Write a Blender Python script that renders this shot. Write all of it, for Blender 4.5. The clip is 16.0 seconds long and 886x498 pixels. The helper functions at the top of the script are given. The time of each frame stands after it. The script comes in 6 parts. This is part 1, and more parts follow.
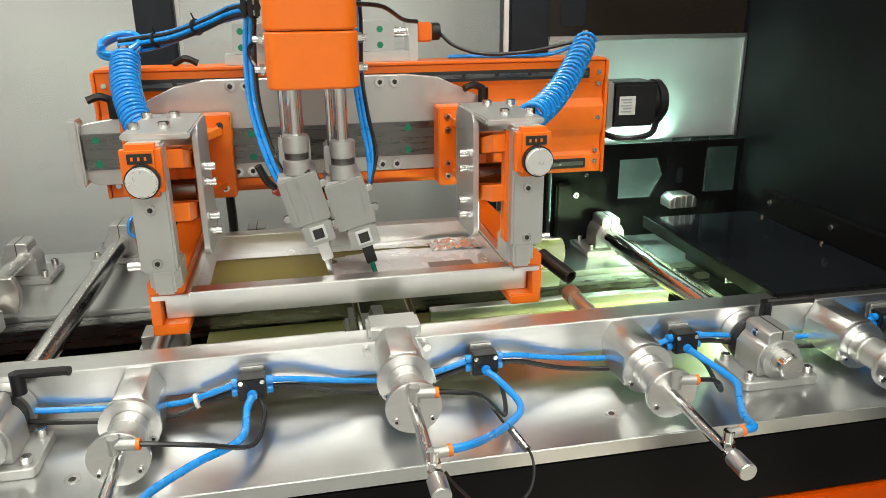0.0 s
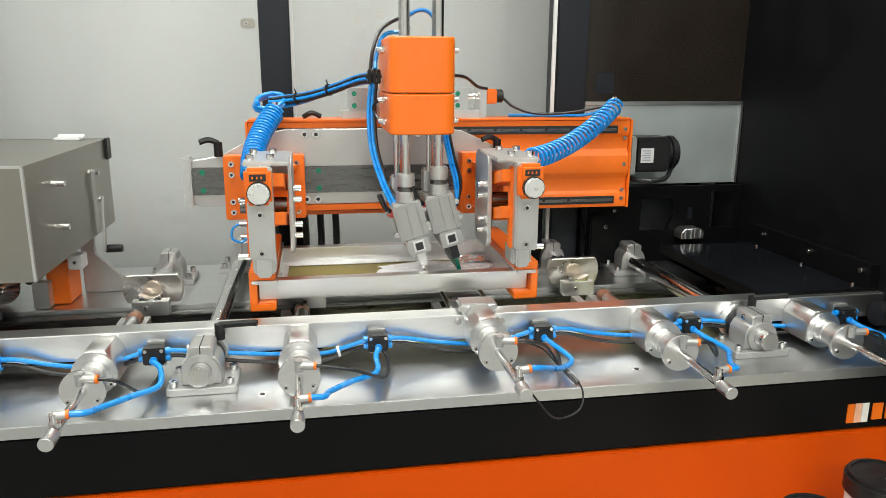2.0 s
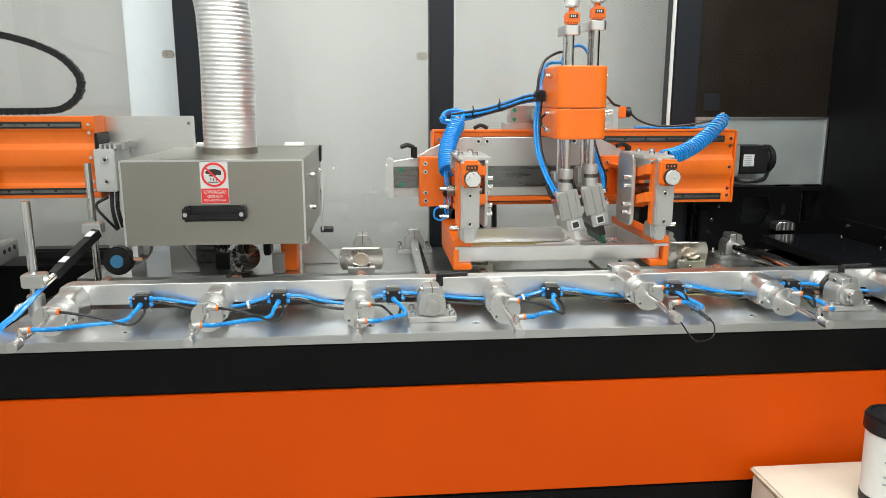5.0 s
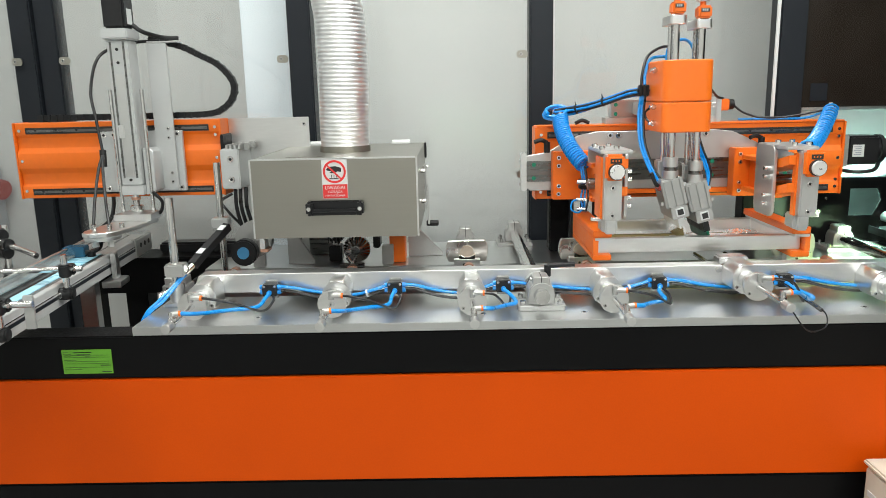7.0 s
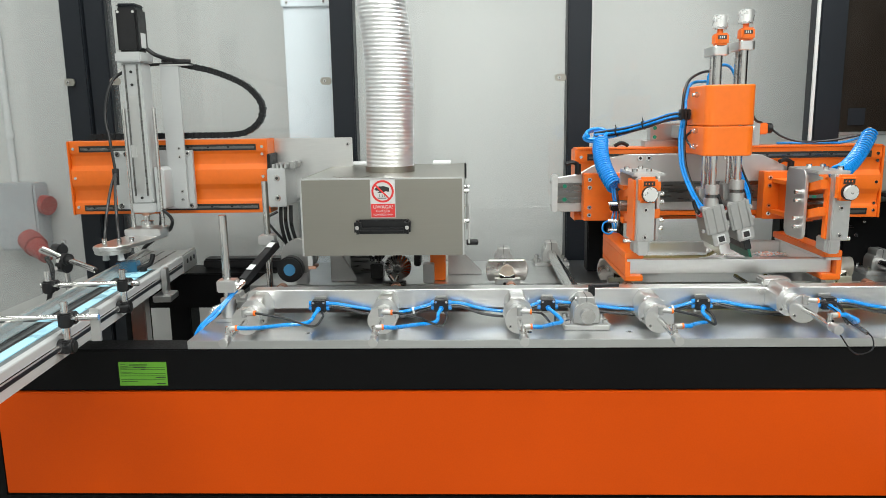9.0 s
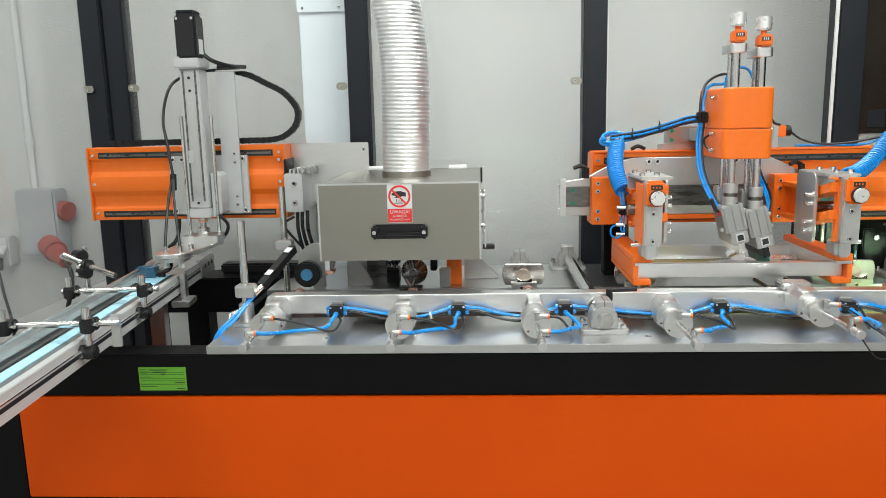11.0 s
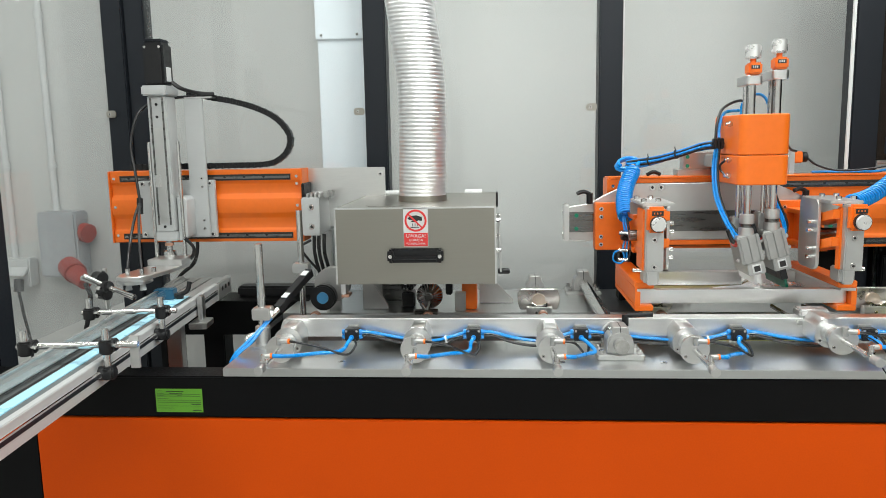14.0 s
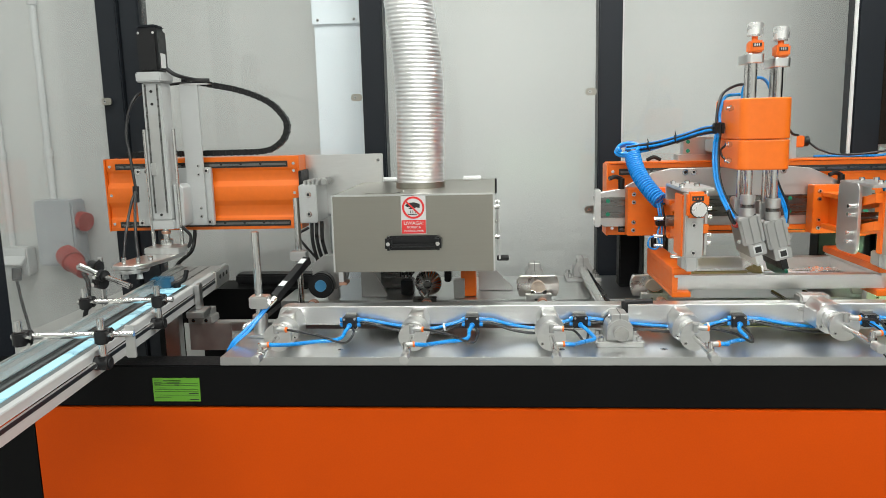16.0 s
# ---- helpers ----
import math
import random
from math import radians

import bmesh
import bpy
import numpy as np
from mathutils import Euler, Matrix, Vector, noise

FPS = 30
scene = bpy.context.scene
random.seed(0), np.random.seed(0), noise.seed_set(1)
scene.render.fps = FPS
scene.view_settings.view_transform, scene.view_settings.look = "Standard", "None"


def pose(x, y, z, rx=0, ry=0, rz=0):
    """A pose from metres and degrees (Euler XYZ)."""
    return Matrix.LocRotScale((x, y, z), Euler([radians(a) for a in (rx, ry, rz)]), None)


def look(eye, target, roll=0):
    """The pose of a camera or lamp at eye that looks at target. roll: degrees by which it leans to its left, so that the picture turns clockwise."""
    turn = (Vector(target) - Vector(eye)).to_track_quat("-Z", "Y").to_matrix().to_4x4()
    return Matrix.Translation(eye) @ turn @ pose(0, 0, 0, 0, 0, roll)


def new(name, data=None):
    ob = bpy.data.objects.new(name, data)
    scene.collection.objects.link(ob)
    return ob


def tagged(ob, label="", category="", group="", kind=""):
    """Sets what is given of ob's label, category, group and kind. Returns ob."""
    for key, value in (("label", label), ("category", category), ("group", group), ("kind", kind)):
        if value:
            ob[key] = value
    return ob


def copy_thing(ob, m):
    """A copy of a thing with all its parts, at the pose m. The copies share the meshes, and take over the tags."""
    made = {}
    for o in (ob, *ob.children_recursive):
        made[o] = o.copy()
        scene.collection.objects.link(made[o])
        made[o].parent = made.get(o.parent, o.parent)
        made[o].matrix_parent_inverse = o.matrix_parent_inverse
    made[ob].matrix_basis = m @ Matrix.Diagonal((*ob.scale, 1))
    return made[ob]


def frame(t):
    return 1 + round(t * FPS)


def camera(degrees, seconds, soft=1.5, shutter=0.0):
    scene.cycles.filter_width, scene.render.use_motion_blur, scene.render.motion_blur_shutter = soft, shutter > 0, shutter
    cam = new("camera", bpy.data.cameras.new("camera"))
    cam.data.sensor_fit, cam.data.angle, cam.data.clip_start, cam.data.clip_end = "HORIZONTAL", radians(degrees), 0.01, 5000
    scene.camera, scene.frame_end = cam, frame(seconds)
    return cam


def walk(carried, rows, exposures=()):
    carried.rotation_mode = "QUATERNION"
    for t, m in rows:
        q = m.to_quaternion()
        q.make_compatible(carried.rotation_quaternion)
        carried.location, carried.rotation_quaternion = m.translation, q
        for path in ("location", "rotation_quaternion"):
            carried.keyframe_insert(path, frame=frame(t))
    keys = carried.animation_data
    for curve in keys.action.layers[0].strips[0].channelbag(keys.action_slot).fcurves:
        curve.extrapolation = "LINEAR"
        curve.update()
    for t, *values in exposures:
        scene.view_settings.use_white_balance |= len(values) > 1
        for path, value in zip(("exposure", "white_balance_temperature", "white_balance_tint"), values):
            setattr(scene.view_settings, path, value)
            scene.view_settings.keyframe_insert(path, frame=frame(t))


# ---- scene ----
cam = camera(62.3, 16.0, soft=0.85)
PATH = [
    (0, (1.245, -0.676, 1.429), (1.618, 1.183, 0.793), -0.6),
    (0.5, (1.173, -0.753, 1.435), (1.553, 1.113, 0.824), -0.5),
    (1, (1.173, -0.834, 1.448), (1.539, 1.055, 0.902), -0.2),
    (1.5, (1.157, -0.941, 1.444), (1.486, 0.965, 0.933), 0.2),
    (2, (1.077, -1.025, 1.438), (1.414, 0.889, 0.965), 0.3),
    (2.5, (0.972, -1.107, 1.429), (1.357, 0.8, 0.963), -0.0),
    (3, (0.945, -1.192, 1.419), (1.28, 0.728, 0.972), 0.0),
    (3.5, (0.91, -1.264, 1.415), (1.133, 0.673, 0.968), 0.4),
    (3.7, (0.899, -1.293, 1.417), (1.096, 0.648, 0.977), 0.6),
    (6, (0.715, -1.479, 1.428), (0.869, 0.475, 1.03), -0.8),
    (6.5, (0.72, -1.485, 1.44), (0.76, 0.469, 1.013), -1.1),
    (7, (0.7, -1.506, 1.428), (0.669, 0.451, 1.015), -1.3),
    (7.5, (0.637, -1.513, 1.432), (0.549, 0.442, 1.016), -1.4),
    (8, (0.619, -1.522, 1.436), (0.528, 0.435, 1.035), -1.1),
    (8.5, (0.625, -1.537, 1.438), (0.551, 0.424, 1.054), -1.0),
    (9, (0.629, -1.542, 1.436), (0.556, 0.423, 1.075), -0.9),
    (11.5, (0.62, -1.542, 1.442), (0.502, 0.424, 1.093), -1.4),
    (12, (0.62, -1.544, 1.439), (0.495, 0.423, 1.098), -1.4),
    (12.5, (0.624, -1.544, 1.446), (0.488, 0.423, 1.11), -1.3),
    (13, (0.62, -1.551, 1.443), (0.487, 0.421, 1.134), -1.3),
    (13.5, (0.616, -1.552, 1.445), (0.47, 0.421, 1.152), -1.2),
    (14, (0.618, -1.55, 1.443), (0.47, 0.424, 1.155), -1.1),
    (14.5, (0.619, -1.549, 1.441), (0.468, 0.424, 1.153), -1.2),
    (15, (0.622, -1.549, 1.442), (0.475, 0.424, 1.153), -1.2),
    (15.5, (0.621, -1.546, 1.446), (0.476, 0.425, 1.142), -1.2),
    (16, (0.624, -1.535, 1.443), (0.473, 0.432, 1.118), -1.4),
]
walk(cam, [(t, look(eye, target, roll)) for t, eye, target, roll in PATH],
     exposures=[(0, 0.0, 6900, 10), (2, 0.2, 6600, 10), (4, 0.2, 6500, 10), (7, 0.22, 6450, 10), (9, 0.19, 6350, 10), (12, 0.13, 6400, 10), (14, 0.12, 6350, 10), (16, 0.12, 6450, 10)])

# ---- world and lights ----
world = bpy.data.worlds.new("world")
scene.world = world
world.use_nodes = True
world.node_tree.nodes["Background"].inputs[0].default_value = (0.8, 0.86, 0.95, 1)
world.node_tree.nodes["Background"].inputs[1].default_value = 0.3
scene.view_settings.exposure = 0.0


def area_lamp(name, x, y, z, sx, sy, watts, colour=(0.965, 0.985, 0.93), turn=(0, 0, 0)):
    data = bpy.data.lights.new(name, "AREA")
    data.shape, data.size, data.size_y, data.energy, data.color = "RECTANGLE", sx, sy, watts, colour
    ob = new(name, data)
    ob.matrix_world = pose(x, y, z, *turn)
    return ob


# Lamps are out of view; the y=-2.8 row is added to brighten front faces.
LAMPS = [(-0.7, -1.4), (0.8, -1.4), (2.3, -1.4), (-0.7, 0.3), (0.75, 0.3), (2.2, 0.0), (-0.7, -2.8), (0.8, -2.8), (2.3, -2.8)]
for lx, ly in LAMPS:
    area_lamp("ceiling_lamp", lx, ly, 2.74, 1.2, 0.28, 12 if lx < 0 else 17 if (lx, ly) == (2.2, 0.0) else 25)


# ---- materials ----
def mat(name, base, rough=0.5, metal=0.0, vary=0.08, scale=30.0, bump=0.0, stretch=(1, 1, 1), coat=0.0, spec=0.5, rvary=0.1, stain=0.0):
    m = bpy.data.materials.new(name)
    m.use_nodes = True
    nt = m.node_tree
    b = nt.nodes["Principled BSDF"]
    b.inputs["Metallic"].default_value = metal
    b.inputs["Specular IOR Level"].default_value = spec
    b.inputs["Coat Weight"].default_value = coat
    tc = nt.nodes.new("ShaderNodeTexCoord")
    mp = nt.nodes.new("ShaderNodeMapping")
    mp.inputs["Scale"].default_value = stretch
    nt.links.new(tc.outputs["Object"], mp.inputs["Vector"])
    n1 = nt.nodes.new("ShaderNodeTexNoise")
    n1.inputs["Scale"].default_value, n1.inputs["Detail"].default_value = scale, 5
    nt.links.new(mp.outputs[0], n1.inputs["Vector"])
    n2 = nt.nodes.new("ShaderNodeTexNoise")
    n2.inputs["Scale"].default_value, n2.inputs["Detail"].default_value = 4.0, 3
    nt.links.new(tc.outputs["Object"], n2.inputs["Vector"])
    mix = nt.nodes.new("ShaderNodeMix")
    mix.data_type = "FLOAT"
    mix.inputs[0].default_value = 0.5
    nt.links.new(n1.outputs[0], mix.inputs[2])
    nt.links.new(n2.outputs[0], mix.inputs[3])
    ramp = nt.nodes.new("ShaderNodeValToRGB")
    lo, hi = 1 - vary * 2, 1 + vary * 2
    ramp.color_ramp.elements[0].position, ramp.color_ramp.elements[1].position = 0.3, 0.7
    ramp.color_ramp.elements[0].color = (*[c * lo for c in base], 1)
    ramp.color_ramp.elements[1].color = (*[min(1, c * hi) for c in base], 1)
    nt.links.new(mix.outputs[0], ramp.inputs[0])
    nt.links.new(ramp.outputs[0], b.inputs["Base Color"])
    mr = nt.nodes.new("ShaderNodeMapRange")
    mr.inputs[1].default_value, mr.inputs[2].default_value = 0.3, 0.7
    mr.inputs[3].default_value, mr.inputs[4].default_value = max(0.02, rough - rvary), min(1, rough + rvary)
    nt.links.new(n1.outputs[0], mr.inputs[0])
    nt.links.new(mr.outputs[0], b.inputs["Roughness"])
    if bump:
        bp = nt.nodes.new("ShaderNodeBump")
        bp.inputs["Strength"].default_value, bp.inputs["Distance"].default_value = bump, 0.002
        nt.links.new(n1.outputs[0], bp.inputs["Height"])
        nt.links.new(bp.outputs[0], b.inputs["Normal"])
    return m


def glow(name, colour, strength):
    m = bpy.data.materials.new(name)
    m.use_nodes = True
    b = m.node_tree.nodes["Principled BSDF"]
    b.inputs["Base Color"].default_value = (*colour, 1)
    b.inputs["Emission Color"].default_value = (*colour, 1)
    b.inputs["Emission Strength"].default_value = strength
    return m


def clear(name, tint, rough, amount):
    """A thin clear sheet: mostly see-through, with a glossy face."""
    m = bpy.data.materials.new(name)
    m.use_nodes = True
    nt = m.node_tree
    nt.nodes.remove(nt.nodes["Principled BSDF"])
    out = nt.nodes["Material Output"]
    tr, gl, mx, lw, pw, ad = (nt.nodes.new("ShaderNode" + k) for k in ("BsdfTransparent", "BsdfGlossy", "MixShader", "LayerWeight", "Math", "Math"))
    tr.inputs[0].default_value = (*tint, 1)
    gl.inputs["Roughness"].default_value = rough
    lw.inputs[0].default_value = 0.5
    pw.operation, pw.inputs[1].default_value = "POWER", 4.5
    ad.operation, ad.inputs[1].default_value, ad.inputs[2].default_value = "MULTIPLY_ADD", 0.55, 0.04
    nt.links.new(lw.outputs["Facing"], pw.inputs[0])
    nt.links.new(pw.outputs[0], ad.inputs[0])
    # Pale haze mixed into the sheet, standing in for reflections.
    df = nt.nodes.new("ShaderNodeBsdfDiffuse")
    df.inputs[0].default_value = (0.75, 0.76, 0.76, 1)
    m2 = nt.nodes.new("ShaderNodeMixShader")
    m2.inputs[0].default_value = amount
    nt.links.new(tr.outputs[0], m2.inputs[1])
    nt.links.new(df.outputs[0], m2.inputs[2])
    nt.links.new(ad.outputs[0], mx.inputs[0])
    nt.links.new(m2.outputs[0], mx.inputs[1])
    nt.links.new(gl.outputs[0], mx.inputs[2])
    nt.links.new(mx.outputs[0], out.inputs[0])
    return m


ORANGE = mat("orange_paint", (0.8, 0.155, 0.008), 0.38, vary=0.03, scale=60, bump=0.03, rvary=0.05)
ORANGE_PANEL = mat("orange_powder_coat", (0.58, 0.066, 0.0008), 0.5, vary=0.03, scale=250, bump=0.05, rvary=0.05, spec=0.12)
BLACK = mat("black_powder_coat", (0.0036, 0.0036, 0.004), 0.45, vary=0.1, scale=250, bump=0.05, spec=0.11)
BLACK_WALL = mat("black_sheet", (0.0034, 0.0036, 0.0044), 0.52, vary=0.15, scale=12, rvary=0.08, spec=0.13)
BLACK_GLOSS = mat("black_gloss_sheet", (0.006, 0.007, 0.009), 0.12, vary=0.1, scale=20, rvary=0.04)
TINTED = mat("smoked_acrylic", (0.016, 0.012, 0.009), 0.2, vary=0.1, scale=9, rvary=0.05)
PLASTIC = mat("black_plastic", (0.010, 0.010, 0.011), 0.4, vary=0.1, scale=80, spec=0.35)
DARKGREY = mat("dark_grey_post", (0.011, 0.0135, 0.018), 0.42, vary=0.05, scale=120, spec=0.25)
ALU = mat("milled_aluminium", (0.74, 0.74, 0.735), 0.31, 1.0, vary=0.02, scale=30, stretch=(1, 6, 6), rvary=0.008)
ALU_PLATE = mat("rolled_aluminium_plate", (0.64, 0.65, 0.65), 0.28, 1.0, vary=0.03, scale=10, stretch=(1.5, 4, 4), rvary=0.005)
ALU_MATT = mat("anodised_aluminium", (0.58, 0.58, 0.57), 0.40, 0.85, vary=0.02, scale=60, rvary=0.06)
ANODISED = mat("pale_anodised_profile", (0.53, 0.54, 0.54), 0.42, 0.35, vary=0.02, scale=40, stretch=(1, 8, 8), rvary=0.05)
ALU_PAINT = mat("blasted_aluminium", (0.42, 0.42, 0.41), 0.40, 0.7, vary=0.03, scale=90, rvary=0.06)
GALVANISED = mat("dull_galvanised_sheet", (0.40, 0.44, 0.44), 0.45, 0.5, vary=0.05, scale=14, rvary=0.06)
STEEL = mat("polished_steel", (0.72, 0.71, 0.70), 0.16, 1.0, vary=0.05, scale=40, rvary=0.06)
CONE = mat("turned_steel", (0.66, 0.63, 0.60), 0.30, 1.0, vary=0.06, scale=25, rvary=0.05)
turned = CONE.node_tree.nodes.new("ShaderNodeTangent")
turned.direction_type, turned.axis = "RADIAL", "Y"
CONE.node_tree.links.new(turned.outputs[0], CONE.node_tree.nodes["Principled BSDF"].inputs["Tangent"])
CONE.node_tree.nodes["Principled BSDF"].inputs["Anisotropic"].default_value = 0.85
STAINLESS = mat("brushed_stainless", (0.37, 0.355, 0.315), 0.32, 1.0, vary=0.012, scale=12, stretch=(1, 30, 30), rvary=0.02)
DARKSTEEL = mat("dark_ground_steel", (0.2, 0.2, 0.195), 0.3, 1.0, vary=0.06, scale=14, stretch=(1, 10, 10), rvary=0.08)
FOIL = mat("aluminium_foil", (0.93, 0.93, 0.94), 0.36, 0.95, vary=0.02, scale=45, rvary=0.08)
BLUE = mat("blue_polyurethane", (0.004, 0.23, 0.66), 0.3, vary=0.05, scale=40, coat=0.3)
BLACKHOSE = mat("black_polyurethane", (0.01, 0.01, 0.011), 0.35, vary=0.1, scale=40)
WHITE = mat("white_plastic", (0.62, 0.63, 0.63), 0.4, vary=0.02, scale=60)
DUCTWHITE = mat("bluish_white_enamel", (0.74, 0.80, 0.85), 0.45, vary=0.01, scale=20)
KNOBW = mat("turned_knob_face", (0.78, 0.78, 0.77), 0.3, 0.7, vary=0.03, scale=60)
WALLPAINT = mat("grey_white_wall", (0.58, 0.585, 0.57), 0.75, vary=0.015, scale=14, bump=0.02)
CEILPAINT = mat("white_ceiling", (0.75, 0.75, 0.74), 0.85, vary=0.02, scale=10)
FLOORPAINT = mat("grey_floor", (0.28, 0.28, 0.27), 0.5, vary=0.06, scale=6, bump=0.03)
GREEN = mat("green_label", (0.105, 0.31, 0.02), 0.5, vary=0.02, scale=60)
GREENDOT = mat("green_dot", (0.0, 0.2, 0.11), 0.5)
RED = mat("red_print", (0.66, 0.03, 0.03), 0.4, vary=0.02)
REDPLUG = mat("red_plug_plastic", (0.36, 0.04, 0.03), 0.45)
# Black for print and screws, and for shade drawn onto sockets, slits and slots.
DARK_MARK = mat("black_print_and_recess_shade", (0.015, 0.015, 0.015), 0.5)
GREYINK = mat("grey_print", (0.3, 0.32, 0.36), 0.5)
MESHGOLD = mat("screen_emulsion", (0.20, 0.165, 0.05), 0.5, vary=0.15, scale=10, rvary=0.08, spec=0.25)
INKWHITE = mat("white_screen_ink", (0.86, 0.87, 0.9), 0.25, vary=0.02, scale=20, bump=0.1, coat=0.8)
FILMEDGE = mat("silver_tape", (0.9, 0.9, 0.89), 0.2, 0.75, vary=0.04, scale=30, bump=0.06)
BELT = mat("grey_belt", (0.10, 0.108, 0.11), 0.4, vary=0.06, scale=40)
BELTBLUE = mat("pale_blue_strip", (0.36, 0.66, 0.80), 0.3, vary=0.05, scale=20)
BLUEBLOCK = mat("blue_acrylic_block", (0.02, 0.095, 0.17), 0.2, vary=0.05)
BEIGE = mat("beige_cabinet_paint", (0.6, 0.55, 0.46), 0.5, vary=0.03, scale=40)
COPPER = mat("copper_cone", (0.48, 0.27, 0.19), 0.35, 0.7, vary=0.1, scale=40)
GREENBLADE = mat("green_squeegee_rubber", (0.0, 0.1, 0.06), 0.35)
INSERT = mat("pale_bronze", (0.62, 0.53, 0.44), 0.35, 0.8, vary=0.06, scale=40)
TEAL_ALU = mat("teal_sheet", (0.08, 0.25, 0.2), 0.4, 0.3, vary=0.1, scale=20)
# The lamp's yellow-green light in the channel is put into this colour.
TRAY = mat("lamp_tinted_sheet", (0.5, 0.5, 0.2), 0.4, 0.3, vary=0.06, scale=14)
CLEAR = clear("clear_sheet", (0.97, 0.98, 0.98), 0.02, 0.03)
# The side sheet gets more of the haze that stands for reflections.
CLEAR_SIDE = clear("clear_side_sheet", (0.96, 0.97, 0.97), 0.03, 0.07)
UV = glow("uv_lamp_glow", (0.55, 1.0, 0.82), 800)
UV_LOW = glow("uv_lamp_glow_low", (0.62, 1.0, 0.56), 850)


# ---- mesh helpers ----
ORIG = {}


def thing(name, label, category, at=(0, 0, 0), group="", kind=""):
    ob = new(name)
    ob.empty_display_size = 0.05
    ob.location = at
    ORIG[ob.name] = Vector(at)
    return tagged(ob, label, category, group, kind)


def finish(bm, smooth=True):
    bmesh.ops.recalc_face_normals(bm, faces=bm.faces)
    if smooth:
        for f in bm.faces:
            f.smooth = True
        for e in bm.edges:
            if len(e.link_faces) == 2 and e.calc_face_angle(0) > 0.6:
                e.smooth = False


def part(name, bm, material, parent, label=""):
    """Links a bmesh, given in world places, as one mesh under a thing or a part."""
    finish(bm)
    o = ORIG[parent.name]
    bmesh.ops.translate(bm, verts=bm.verts, vec=-o)
    me = bpy.data.meshes.new(name)
    bm.to_mesh(me)
    bm.free()
    me.materials.append(material)
    ob = new(name, me)
    ob.parent = parent
    ORIG[ob.name] = o
    return tagged(ob, label)


def solid(name, bm, material, label, category, kind="", group="", at=None):
    """A thing that is one mesh."""
    finish(bm)
    o = Vector(at) if at else Vector((0, 0, 0))
    bmesh.ops.translate(bm, verts=bm.verts, vec=-o)
    me = bpy.data.meshes.new(name)
    bm.to_mesh(me)
    bm.free()
    me.materials.append(material)
    ob = new(name, me)
    ob.location = o
    ORIG[ob.name] = o
    return tagged(ob, label, category, group, kind)


def box(x0, x1, y0, y1, z0, z1, bevel=0.0015, bm=None, turn=None):
    """A bevelled box; turn: a matrix about its middle."""
    b = bmesh.new()
    m = Matrix.Translation(((x0 + x1) / 2, (y0 + y1) / 2, (z0 + z1) / 2))
    if turn is not None:
        m = m @ turn
    bmesh.ops.create_cube(b, size=1, matrix=m @ Matrix.Diagonal((x1 - x0, y1 - y0, z1 - z0, 1)))
    if bevel:
        bmesh.ops.bevel(b, geom=b.edges[:], offset=bevel, segments=2, affect="EDGES")
    return join(bm, b)


def join(bm, b):
    if bm is None:
        return b
    me = bpy.data.meshes.new("tmp")
    b.to_mesh(me)
    b.free()
    bm.from_mesh(me)
    bpy.data.meshes.remove(me)
    return bm


def cyl(p, q, r, n=20, r2=None, bm=None, bevel=0.0, hole=0.0):
    """A rod from p to q; hole: the radius of a bore."""
    p, q = Vector(p), Vector(q)
    d = q - p
    m = Matrix.Translation((p + q) / 2) @ d.to_track_quat("Z", "Y").to_matrix().to_4x4()
    b = bmesh.new()
    if hole:
        h = d.length / 2
        rings = [[b.verts.new((rr * math.cos(a), rr * math.sin(a), z)) for a in (2 * math.pi * k / n for k in range(n))]
                 for rr, z in ((r, -h), (r, h), (hole, h), (hole, -h))]
        for i in range(4):
            for k in range(n):
                b.faces.new((rings[i][k], rings[i][(k + 1) % n], rings[(i + 1) % 4][(k + 1) % n], rings[(i + 1) % 4][k]))
        bmesh.ops.transform(b, matrix=m, verts=b.verts)
    else:
        bmesh.ops.create_cone(b, cap_ends=True, segments=n, radius1=r, radius2=r if r2 is None else r2, depth=d.length, matrix=m)
        if bevel:
            rim = [e for e in b.edges if any(len(f.verts) > 4 for f in e.link_faces)]
            bmesh.ops.bevel(b, geom=rim, offset=bevel, segments=2, affect="EDGES")
    return join(bm, b)


def prism(outline, axis, a0, a1, bevel=0.0, bm=None):
    """A flat outline pushed along an axis: x takes (y, z), y takes (x, z), z takes (x, y)."""
    def at(u, v, w):
        return {"x": (w, u, v), "y": (u, w, v), "z": (u, v, w)}[axis]
    b = bmesh.new()
    lo = [b.verts.new(at(u, v, a0)) for u, v in outline]
    hi = [b.verts.new(at(u, v, a1)) for u, v in outline]
    b.faces.new(lo)
    b.faces.new(hi)
    n = len(outline)
    for k in range(n):
        b.faces.new((lo[k], lo[(k + 1) % n], hi[(k + 1) % n], hi[k]))
    bmesh.ops.recalc_face_normals(b, faces=b.faces)
    if bevel:
        bmesh.ops.bevel(b, geom=b.edges[:], offset=bevel, segments=1, affect="EDGES")
    return join(bm, b)


def smooth_path(points, steps=8):
    """Points along a soft curve through the given ones."""
    p = [Vector(v) for v in points]
    p = [2 * p[0] - p[1]] + p + [2 * p[-1] - p[-2]]
    out = []
    for k in range(1, len(p) - 2):
        a, b, c, d = p[k - 1:k + 3]
        for s in range(steps):
            t = s / steps
            out.append(0.5 * (2 * b + (c - a) * t + (2 * a - 5 * b + 4 * c - d) * t * t + (3 * b - a - 3 * c + d) * t ** 3))
    return out + [p[-2]]


